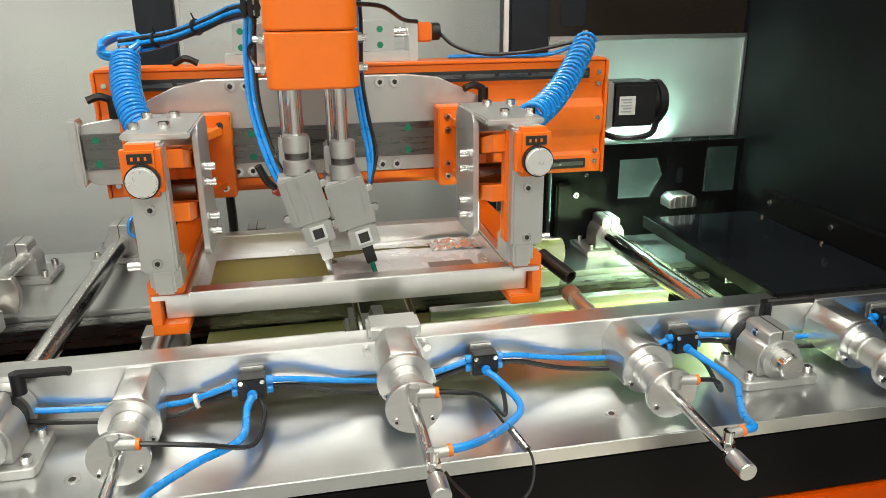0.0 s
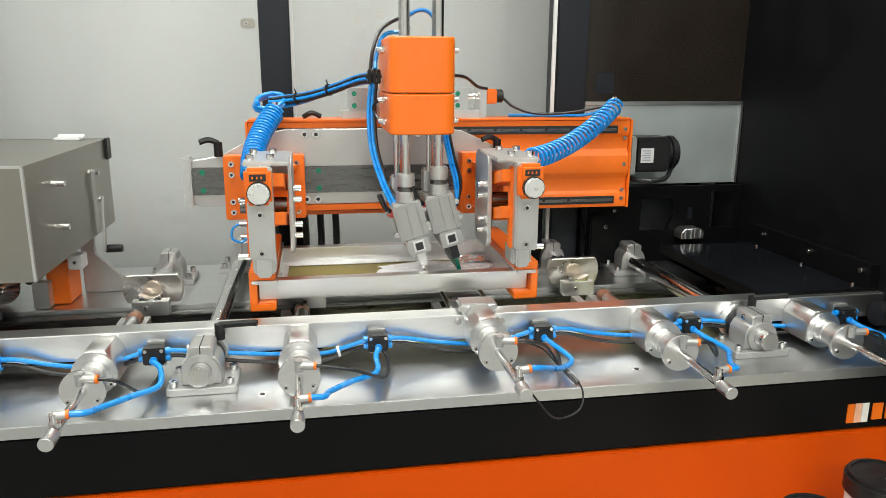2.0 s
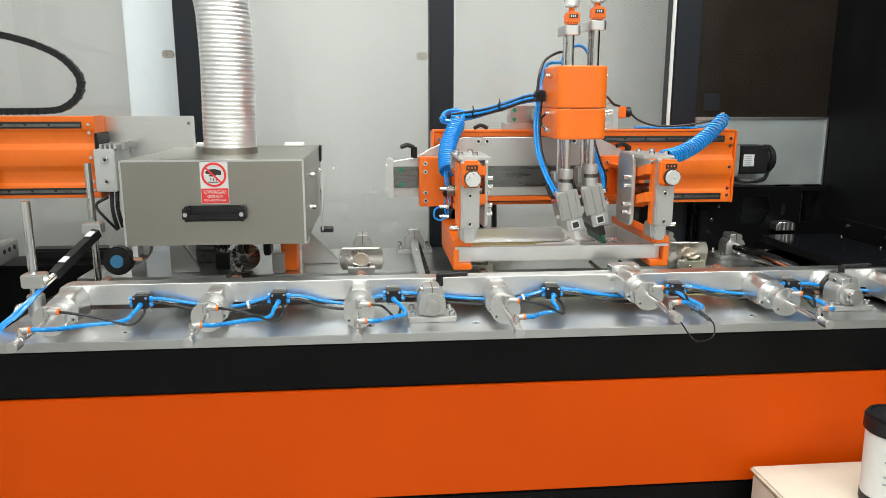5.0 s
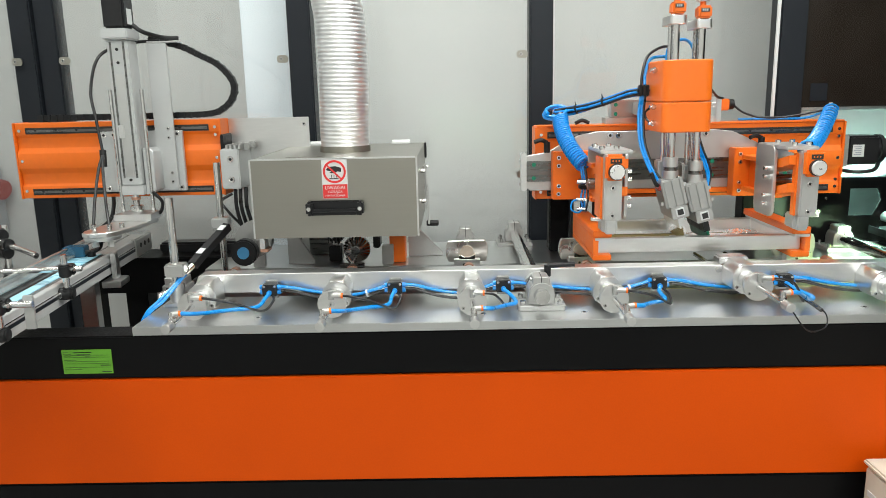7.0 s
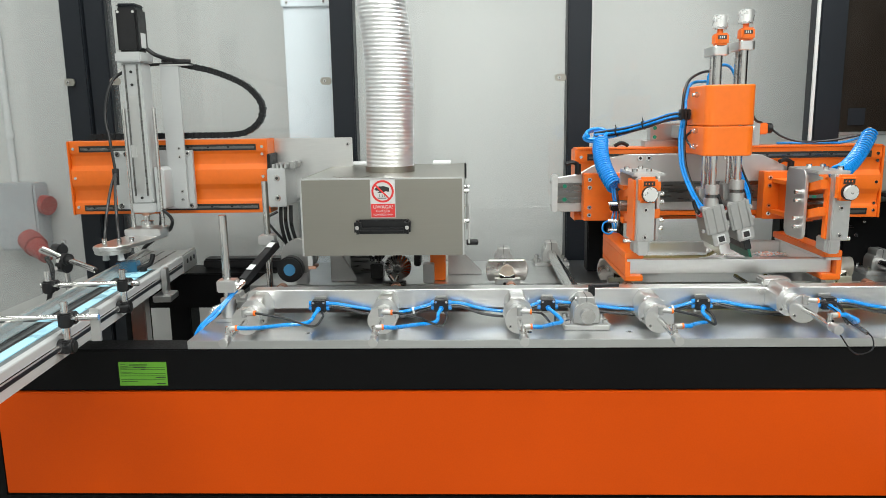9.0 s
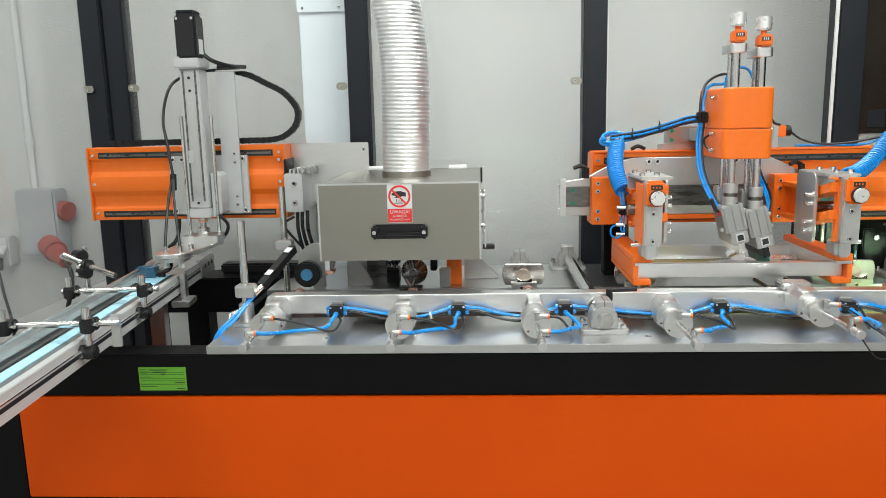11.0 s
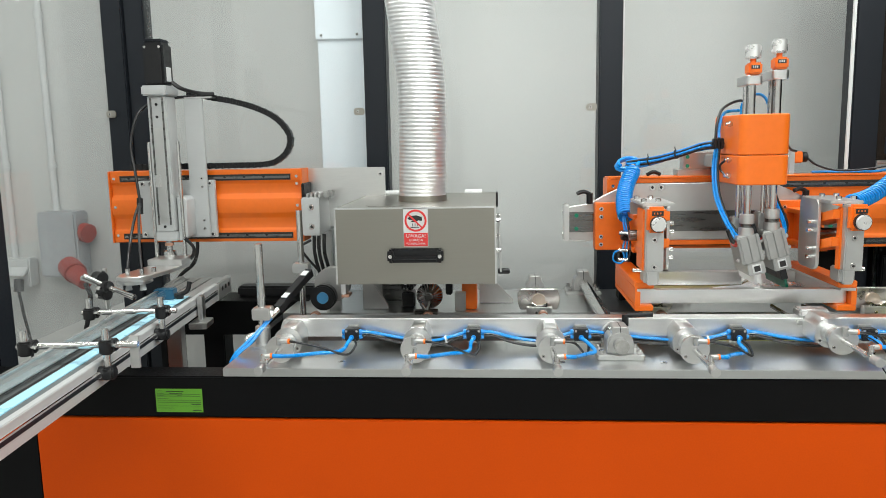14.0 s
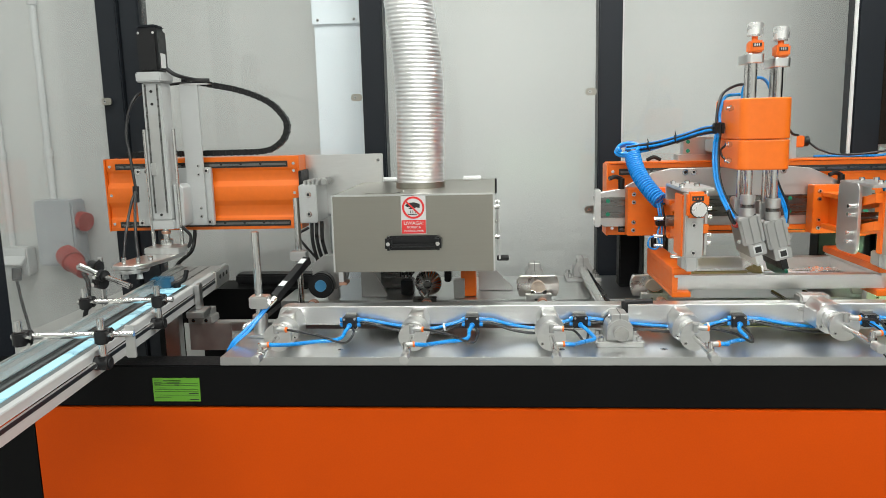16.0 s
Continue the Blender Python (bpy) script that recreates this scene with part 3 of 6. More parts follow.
def hoses():
    x = MANIFOLDS[0][0]
    m = thing("hose_manifold", "small black push-in hose distributor on the beam", "hose fitting", (x, 0.15, 0.99), "hose distributors")
    part("body", box(x - 0.017, x + 0.017, 0.136, 0.160, 0.976, 1.004, 0.002), PLASTIC, m)
    part("bracket", box(x - 0.014, x + 0.014, 0.160, 0.1655, 0.965, 1.008, 0.001), ALU_PAINT, m)
    for dx in (-0.018, 0.018):
        part("screw", cyl((x + dx * 0.7, 0.1365, 1.0), (x + dx * 0.7, 0.1355, 1.0), 0.003, 10), STEEL, m)
        for z in (0.984, 0.996):
            part("port", cyl((x + dx * 0.9, 0.148, z), (x + dx * 1.35, 0.148, z), 0.0055, 12), BLUE, m)
    part("front_port", cyl((x, 0.137, 0.985), (x, 0.130, 0.985), 0.006, 12), BLUE, m)
    for xx, _ in MANIFOLDS[1:]:
        copy_thing(m, pose(xx, 0.15, 0.99))
    for k, (mx, cx) in enumerate(MANIFOLDS):
        zc = 0.988 + (0.021 if cx == HIGH else 0)
        span = mx - cx
        bulge, far, near = (0.022, 0.85, 0.55) if span < 0.12 else (-0.010, 0.64, 0.36)
        h = thing("air_hose", "bright blue air hose looping to a rod tip", "hose", (mx, 0.1, 0.96), "blue air hoses")
        part("hose", tube([(mx, 0.131, 0.985), (mx + 0.6 * bulge, 0.117, 0.977), (mx + bulge, 0.056, 0.975), (cx + far * span + 0.4 * bulge, 0.008, 0.983),
                           (cx + near * span + 0.2 * bulge, -0.045, 0.993 + (zc - 0.988) * 0.6), (cx + 0.036, -0.082, zc + 0.015), (cx + 0.014, -0.0905, zc + 0.0187)], 0.0044, 10), BLUE, h)
        part("release_ring", cyl((cx + 0.014, -0.091, zc + 0.0185), (cx + 0.018, -0.0905, zc + 0.0187), 0.0062, 12), ORANGE, h)
        b = thing("air_hose", "thin black air hose to a cylinder fitting", "hose", (mx, 0.1, 0.96), "black air hoses")
        part("hose", tube([(mx + 0.008, 0.137, 0.978), (mx + 0.014, 0.11, 0.972), (mx + 0.002, 0.055, 0.966), ((mx + cx) / 2 + 0.02, 0.022, zc + 0.006),
                           (cx + 0.045, 0.014, zc + 0.018), (cx + 0.024, 0.014, zc + 0.021)], 0.0028, 8), BLACKHOSE, b)
        # the run along the beam to the next manifold
        if k + 1 < len(MANIFOLDS):
            nx = MANIFOLDS[k + 1][0]
            r = thing("air_hose", "pair of blue and black hoses sagging along the beam", "hose", ((mx + nx) / 2, 0.15, 0.97), "hose runs")
            mid = (mx + nx) / 2
            for j, (mm, rr, dz) in enumerate(((BLUE, 0.0038, 0.0), (BLACKHOSE, 0.0034, -0.009))):
                part("hose", tube([(mx + 0.024, 0.148, 0.996 + dz), (mx + 0.05, 0.147, 0.994 + dz), (mid - 0.03, 0.156 - 0.012 * j, 0.979 + dz), (nx - 0.10, 0.156 - 0.012 * j, 0.972 + dz),
                                   (nx - 0.055, 0.150, 0.983 + dz), (nx - 0.024, 0.148, 0.993 + dz)], rr, 8, 6), mm, r)
            part("cable_tie", cyl((nx - 0.068, 0.15, 0.976), (nx - 0.064, 0.15, 0.977), 0.0095, 10), WHITE, r)
    # supply hose at the left end
    s = thing("air_hose", "two blue supply hoses falling over the plate end", "hose", (0.0, 0.14, 0.96), "supply hoses")
    for d in (0.0, 0.011):
        part("hose", tube([(0.066 + d * 0.3, 0.176, 1.032), (0.044 + d * 0.5, 0.150, 1.006), (0.016 + d, 0.115, 0.976), (-0.008 + d * 0.6, 0.092, 0.950), (-0.018 + d * 0.6, 0.086, 0.90), (-0.022 + d * 0.6, 0.09, 0.7)], 0.0038, 8), BLUE, s)
    w = thing("sensor_cable", "thin grey sensor cable loop hanging from the cylinder", "cable", (1.40, 0.0, 0.98))
    part("cable", tube([(1.375, 0.02, 1.03), (1.43, 0.05, 1.0), (1.455, 0.02, 0.975), (1.47, -0.03, 0.965), (1.455, -0.065, 0.945), (1.41, -0.085, 0.945), (1.375, -0.093, 0.985), (1.362, -0.093, 1.005)], 0.0016, 6), PLASTIC, w)
    part("plug", cyl((1.457, 0.01, 0.977), (1.468, -0.02, 0.967), 0.0045, 10), DARKSTEEL, w)


hoses()


# ---- cone stations in the channel ----
def cone_station():
    x = 0.735
    c = thing("cone_station", "turned steel cone disc on a spindle for holding parts", "fixture", (x, 0.54, 0.985), "cone stations")
    out = [(x + 0.060 * math.cos(radians(k * 7.5)), 0.992 + max(-0.030, min(0.030, 0.060 * math.sin(radians(k * 7.5))))) for k in range(48)]
    part("disc", prism(out, "y", 0.525, 0.541, 0.0012), CONE, c, "polished disc with flats above and below")
    part("rim", cyl((x, 0.5412, 0.99), (x, 0.556, 0.99), 0.029, 40, r2=0.022), CONE, c)
    part("insert", cyl((x, 0.517, 0.99), (x, 0.526, 0.99), 0.019, 24, bevel=0.001), INSERT, c, "pale bronze centre insert")
    part("spindle", cyl((x, 0.556, 0.99), (x, 0.73, 0.99), 0.014, 20), STEEL, c)
    part("nest_block", box(x - 0.036, x + 0.036, 0.486, 0.512, 0.945, 0.976, 0.001), ALU, c)
    part("nest_jaw", prism([(x - 0.022, 0.974), (x + 0.022, 0.974), (x + 0.022, 0.99), (x + 0.006, 0.982), (x - 0.006, 0.982), (x - 0.022, 0.99)], "y", 0.49, 0.508, 0.0006), STEEL, c)
    bolt((x - 0.008, 0.486, 0.962), (0, -1, 0), 0.0045, 0.003, c)
    for xx in (1.055, 1.655):
        copy_thing(c, pose(xx, 0.54, 0.985))
    x = 0.414
    f = thing("flame_cone", "small fluted steel cone on a spindle under the hood", "fixture", (x, 0.58, 0.985))
    bm = cyl((x, 0.572, 0.99), (x, 0.596, 0.99), 0.013, 48, r2=0.040)
    for k, v in enumerate([v for v in bm.verts if (v.co.x - x) ** 2 + (v.co.z - 0.99) ** 2 > 0.001]):
        v.co.y += 0.004 * (k % 2)
    part("cone", bm, STEEL, f, "fluted bright cone")
    part("nose", cyl((x, 0.560, 0.99), (x, 0.573, 0.99), 0.0115, 20, bevel=0.001), DARKSTEEL, f)
    part("spindle", cyl((x, 0.600, 0.99), (x, 0.73, 0.99), 0.014, 20), STEEL, f)
    part("nest_block", box(x - 0.034, x + 0.032, 0.486, 0.512, 0.945, 0.968, 0.001), DARKSTEEL, f)
    part("nest_pin", cyl((x - 0.004, 0.50, 0.968), (x - 0.016, 0.50, 0.986), 0.005, 10), STEEL, f)
    part("nest_pin", cyl((x + 0.004, 0.50, 0.968), (x + 0.010, 0.50, 0.988), 0.005, 10), STEEL, f)
    # spindles that reach in from the front beam
    s = thing("push_spindle", "copper-tipped steel push spindle behind the beam", "spindle", (0.737, 0.3, 0.985), "push spindles")
    part("rod", cyl((0.737, 0.206, 0.985), (0.737, 0.335, 0.985), 0.012, 18), ALU, s)
    part("tip", cyl((0.737, 0.335, 0.985), (0.737, 0.362, 0.985), 0.014, 18, bevel=0.003), COPPER, s, "copper-coloured tip")
    for xx in (0.127, 0.432, 1.043, 1.66):
        copy_thing(s, pose(xx, 0.3, 0.985))
    w = thing("drive_roller", "black rubber wheel with a blue hub beside the hood", "wheel", (0.137, 0.40, 1.025))
    part("tyre", cyl((0.137, 0.40, 1.025), (0.137, 0.43, 1.025), 0.036, 32, bevel=0.004), PLASTIC, w)
    part("hub", cyl((0.137, 0.396, 1.025), (0.137, 0.401, 1.025), 0.016, 24), mat("blue_hub", (0.05, 0.22, 0.42), 0.35), w, "blue plastic hub")
    part("axle", cyl((0.137, 0.43, 1.025), (0.137, 0.56, 1.025), 0.012), STEEL, w)
    part("stand", box(0.120, 0.154, 0.545, 0.57, 0.951, 1.03, 0.002), ALU, w)
    part("guard", cyl((0.15, 0.46, 1.05), (0.15, 0.49, 1.05), 0.05, 28), ALU_PAINT, w)


cone_station()


# ---- the hood with its duct ----
def hood():
    x0, x1, y0, y1, z0, z1 = 0.213, 0.615, 0.243, 0.755, 1.093, 1.285
    h = thing("heat_hood", "brushed stainless box hood over the pre-treatment station", "hood", (0.41, 0.5, 1.09))
    part("front_panel", box(x0, x1, y0, y0 + 0.003, z0, z1, 0.0012), STAINLESS, h)
    part("side_panel", box(x0, x0 + 0.003, y0 + 0.003, y1, z0, z1, 0.0008), STAINLESS, h)
    part("side_panel", box(x1 - 0.003, x1, y0 + 0.003, y1, z0, z1, 0.0008), STAINLESS, h)
    part("back_panel", box(x0 + 0.003, x1 - 0.003, y1 - 0.003, y1, z0, z1, 0.0008), STAINLESS, h)
    part("top_panel", box(x0 + 0.003, x1 - 0.003, y0 + 0.003, y1 - 0.003, z1 - 0.003, z1 - 0.0005, 0.0008), STAINLESS, h)
    # Brighter aluminium strips outline the front panel.
    for u0, u1, w0, w1 in ((x0 - 0.0008, x0 + 0.0035, z0, z1), (x1 - 0.0035, x1 + 0.0008, z0, z1), (x0 + 0.0036, x1 - 0.0036, z1 - 0.003, z1 + 0.0008)):
        part("edge_strip", box(u0, u1, y0 - 0.0012, y0 + 0.006, w0, w1, 0.0006), ALU, h, "thin bright strip along the panel edge")
    part("seam_cover", cyl((0.33, 0.33, z1 - 0.001), (0.33, 0.33, z1 + 0.0006), 0.05, 40), STAINLESS, h)
    for x in (0.295, 0.545):
        hg = part("hinge", box(x - 0.027, x + 0.027, y1 - 0.05, y1 - 0.012, z1, z1 + 0.007, 0.002), WHITE, h, "white hinge plate")
        part("pin", cyl((x - 0.027, y1 - 0.01, z1 + 0.005), (x + 0.027, y1 - 0.01, z1 + 0.005), 0.006, 12), WHITE, hg)
    part("corner_cap", box(x1 - 0.001, x1 + 0.006, y1 - 0.03, y1 + 0.004, z1 - 0.045, z1 + 0.002, 0.002), PLASTIC, h, "black plastic corner cap")
    # handle
    hd = part("handle", box(0.358, 0.474, y0 - 0.030, y0 - 0.013, 1.152, 1.166, 0.006), PLASTIC, h, "black plastic bow handle")
    part("handle_plate", box(0.352, 0.480, y0 - 0.006, y0 - 0.0003, 1.148, 1.184, 0.003), PLASTIC, hd)
    for x in (0.355, 0.477):
        part("handle_end", box(x - 0.008, x + 0.008, y0 - 0.027, y0 - 0.0005, 1.150, 1.184, 0.005), PLASTIC, hd)
        part("screw", cyl((x, y0 - 0.027, 1.167), (x, y0 - 0.029, 1.167), 0.005, 12), STEEL, hd)
    # side latch linkage
    for y, z in ((0.40, 1.235), (0.40, 1.155), (0.62, 1.225), (0.64, 1.165)):
        part("side_screw", cyl((x1, y, z), (x1 + 0.012, y, z), 0.006, 14), STEEL, h)
    ln = part("latch_link", box(x1 + 0.004, x1 + 0.009, 0.59, 0.605, 1.10, 1.235, 0.002), ALU_PAINT, h, "grey steel latch link")
    part("latch_arm", box(x1 + 0.010, x1 + 0.015, 0.61, 0.625, 1.055, 1.175, 0.002, turn=pose(0, 0, 0, -12, 0, 0)), ALU_PAINT, ln)
    part("crank_knob", cyl((x1 + 0.004, 0.64, 1.055), (x1 + 0.04, 0.64, 1.055), 0.009, 16, bevel=0.002), PLASTIC, ln, "black crank knob")
    # supports below
    part("bottom_strip", box(x0 + 0.004, x0 + 0.016, y0 + 0.03, y0 + 0.07, z0 - 0.032, z0, 0.001), ALU, h)
    part("strip_pad", box(x0 + 0.004, x0 + 0.024, y0 + 0.03, y0 + 0.07, z0 - 0.040, z0 - 0.0325, 0.001), COPPER, h)
    for xb, xc, yg in ((0.215, 0.291, 0.58), (0.562, 0.665, 0.66)):
        g = prism([(xb, 1.093), (xb, 0.951), (xc, 0.951), (xc, 0.962), (xb + 0.028, 1.04), (xb + 0.028, 1.093)], "y", yg, yg + 0.012, 0.001)
        part("gusset", g, ALU_PAINT, h, "grey triangular gusset plate")
    part("rear_gusset", prism([(0.255, 1.093), (0.255, 0.951), (0.345, 0.951), (0.345, 0.965), (0.285, 1.06), (0.285, 1.093)], "y", 0.70, 0.71, 0.001), DARKSTEEL, h)
    part("back_plate", box(0.225, 0.330, 0.735, 0.744, 0.951, 1.093, 0.001), ALU_PAINT, h)
    ob = part("orange_block", box(0.512, 0.556, 0.58, 0.66, 0.951, 1.040, 0.002), ORANGE, h, "orange painted foot block")
    part("orange_arm", box(0.484, 0.545, 0.58, 0.66, 1.0405, 1.092, 0.002), ORANGE, ob)
    part("grey_stop", box(0.492, 0.524, 0.55, 0.578, 0.951, 1.007, 0.002), ALU_MATT, h)
    part("white_tab", box(0.564, 0.592, 0.56, 0.60, 1.030, 1.060, 0.002), WHITE, h)
    bolt((0.578, 0.56, 1.046), (0, -1, 0), 0.004, 0.003, h)
    bb = part("burner_body", box(0.328, 0.372, 0.60, 0.66, 1.012, 1.062, 0.004), PLASTIC, h, "black burner body")
    for k in range(4):
        part("burner_fin", box(0.330 + 0.0105 * k, 0.3345 + 0.0105 * k, 0.594, 0.602, 1.008, 1.066, 0.001), PLASTIC, bb)
    part("burner_foot", box(0.330, 0.368, 0.602, 0.65, 0.951, 0.998, 0.003), PLASTIC, bb)
    part("burner_pipe", cyl((0.350, 0.62, 0.998), (0.350, 0.62, 1.012), 0.009, 14), STEEL, bb)
    part("burner_knob", cyl((0.343, 0.594, 1.03), (0.343, 0.586, 1.03), 0.006, 12), STEEL, bb)
    part("burner_wire", tube([(0.372, 0.61, 1.05), (0.39, 0.60, 1.07), (0.40, 0.61, 1.09)], 0.003, 6), BLACKHOSE, bb)
    part("side_body", box(0.462, 0.482, 0.60, 0.66, 0.99, 1.092, 0.003), PLASTIC, h)
    part("crossbar", box(0.372, 0.462, 0.63, 0.66, 1.025, 1.092, 0.002), DARKSTEEL, h)
    # sign
    s = thing("warning_sign", "white and red do-not-touch hot surface warning sticker", "sign", (0.415, y0, 1.235))
    yf = y0 - 0.0012
    part("paper", box(0.3865, 0.4475, yf, y0 - 0.0002, 1.188, 1.284, 0), WHITE, s)
    part("red_field", box(0.3875, 0.4465, yf - 0.0006, yf, 1.189, 1.2225, 0), RED, s, "red text field")
    part("ring", cyl((0.417, yf, 1.253), (0.417, yf - 0.0008, 1.253), 0.0275, 36, hole=0.0225), RED, s, "red prohibition ring")
    part("pictogram", prism([(0.397, 1.259), (0.405, 1.265), (0.42, 1.266), (0.433, 1.262), (0.433, 1.252), (0.424, 1.2535), (0.417, 1.249), (0.404, 1.25), (0.410, 1.254), (0.4, 1.2555)], "y", yf - 0.0006, yf - 0.0001), DARK_MARK, s)
    part("pictogram", box(0.404, 0.426, yf - 0.0006, yf - 0.0001, 1.2355, 1.2375, 0), DARK_MARK, s)
    for k in range(3):
        part("pictogram", box(0.409 + 0.006 * k, 0.4105 + 0.006 * k, yf - 0.0006, yf - 0.0001, 1.239, 1.246, 0), DARK_MARK, s)
    part("slash", box(0.39, 0.44, yf - 0.0012, yf - 0.0007, 1.251, 1.255, 0, turn=pose(0, 0, 0, 0, 45, 0)), RED, s, "red prohibition slash")
    for t, sz, z in (("UWAGA!", 0.0120, 1.2145), ("GORĄCA", 0.0082, 1.2045), ("POWIERZCHNIA", 0.0064, 1.1955)):
        words(t, sz, Matrix.Translation((0.417, yf - 0.0009, z)) @ FRONT, WHITE, s)
    # flexible duct: many fine ridges on a slightly bent line
    d = thing("flexible_duct", "ribbed flexible aluminium exhaust duct rising from the hood", "duct", (0.408, 0.48, 1.285))
    line = smooth_path([(0.412, 0.48, 1.285), (0.413, 0.478, 1.36), (0.417, 0.473, 1.50), (0.414, 0.47, 1.62), (0.402, 0.468, 1.72), (0.386, 0.466, 1.84), (0.372, 0.463, 2.0), (0.372, 0.46, 2.2), (0.39, 0.46, 2.77)], 60)
    rings, step, acc, run = [], 0.0027, 0.0, 0.0
    for p, q in zip(line, line[1:]):
        seg = (q - p).length
        while acc < seg:
            rings.append((p.lerp(q, acc / seg), run))
            run += step
            acc += step
        acc -= seg
    bm = bmesh.new()
    loops = []
    for p, along in rings:
        ring = []
        for j in range(44):
            a = 2 * math.pi * j / 44
            wave = math.sin(2 * math.pi * along / 0.0105 + a)
            dent = noise.noise(Vector((3 * math.cos(a), 3 * math.sin(a), along * 26)))
            rr = 0.0650 + 0.0007 * wave + 0.0012 * dent
            ring.append(bm.verts.new(p + Vector((rr * math.cos(a), rr * math.sin(a), 0))))
        loops.append(ring)
    for u, v in zip(loops, loops[1:]):
        for j in range(44):
            bm.faces.new((u[j], u[(j + 1) % 44], v[(j + 1) % 44], v[j]))
    part("hose", bm, FOIL, d)
    part("spigot", cyl((0.412, 0.48, 1.284), (0.412, 0.48, 1.300), 0.068, 40, hole=0.060), STAINLESS, d)


hood()


# ---- the printing unit: fixed beam ----
def profile(y, z0, z1):
    """Section of the orange axis cover: (y, z) with shallow ridges in front."""
    h = z1 - z0
    f = [(0, 0), (0, 0.16), (0.006, 0.19), (0.006, 0.33), (-0.004, 0.40), (-0.004, 0.60), (0.006, 0.67), (0.006, 0.81), (0, 0.84), (0, 1)]
    return [(y + a, z0 + b * h) for a, b in f] + [(y + 0.075, z1), (y + 0.075, z0)]


def axis_cover(x0, x1, y, z0, z1, parent):
    part("cover", prism(profile(y, z0, z1), "x", x0, x1, 0.001), ORANGE, parent, "orange ridged aluminium cover")
    h = z1 - z0
    for a in (0.085, 0.895):
        z = z0 + h * a
        # Black strip laid on the cover as the shade of the slot.
        sl = part("slot", box(x0 + 0.03, x1 - 0.03, y - 0.0018, y + 0.002, z - 0.009, z + 0.009, 0), DARK_MARK, parent, "black strip for the shade in the rail slot")
        part("rail", box(x0 + 0.034, x1 - 0.034, y - 0.0026, y - 0.0012, z - 0.004, z + 0.003, 0), DARKSTEEL, sl)
        n = int((x1 - x0 - 0.1) / 0.06)
        for k in range(n):
            part("rail_screw", cyl((x0 + 0.06 + 0.06 * k, y - 0.0026, z + 0.002), (x0 + 0.06 + 0.06 * k, y - 0.0034, z + 0.002), 0.004, 10), DARK_MARK, sl)
    for u in (x0 - 0.0055, x1 + 0.0005):
        part("end_cover", box(u, u + 0.005, y - 0.005, y + 0.076, z0 - 0.001, z1 + 0.001, 0.001), ORANGE, parent)
    for x in (x0 + 0.012, x1 - 0.012):
        for a in (0.1, 0.2, 0.5, 0.8, 0.9):
            if a in (0.1, 0.9, 0.5) or x > x0 + 0.1:
                part("cover_screw", cyl((x, y - 0.003 if a != 0.5 else y - 0.006, z0 + h * a), (x, y + 0.002, z0 + h * a), 0.0045, 12), STEEL, parent)


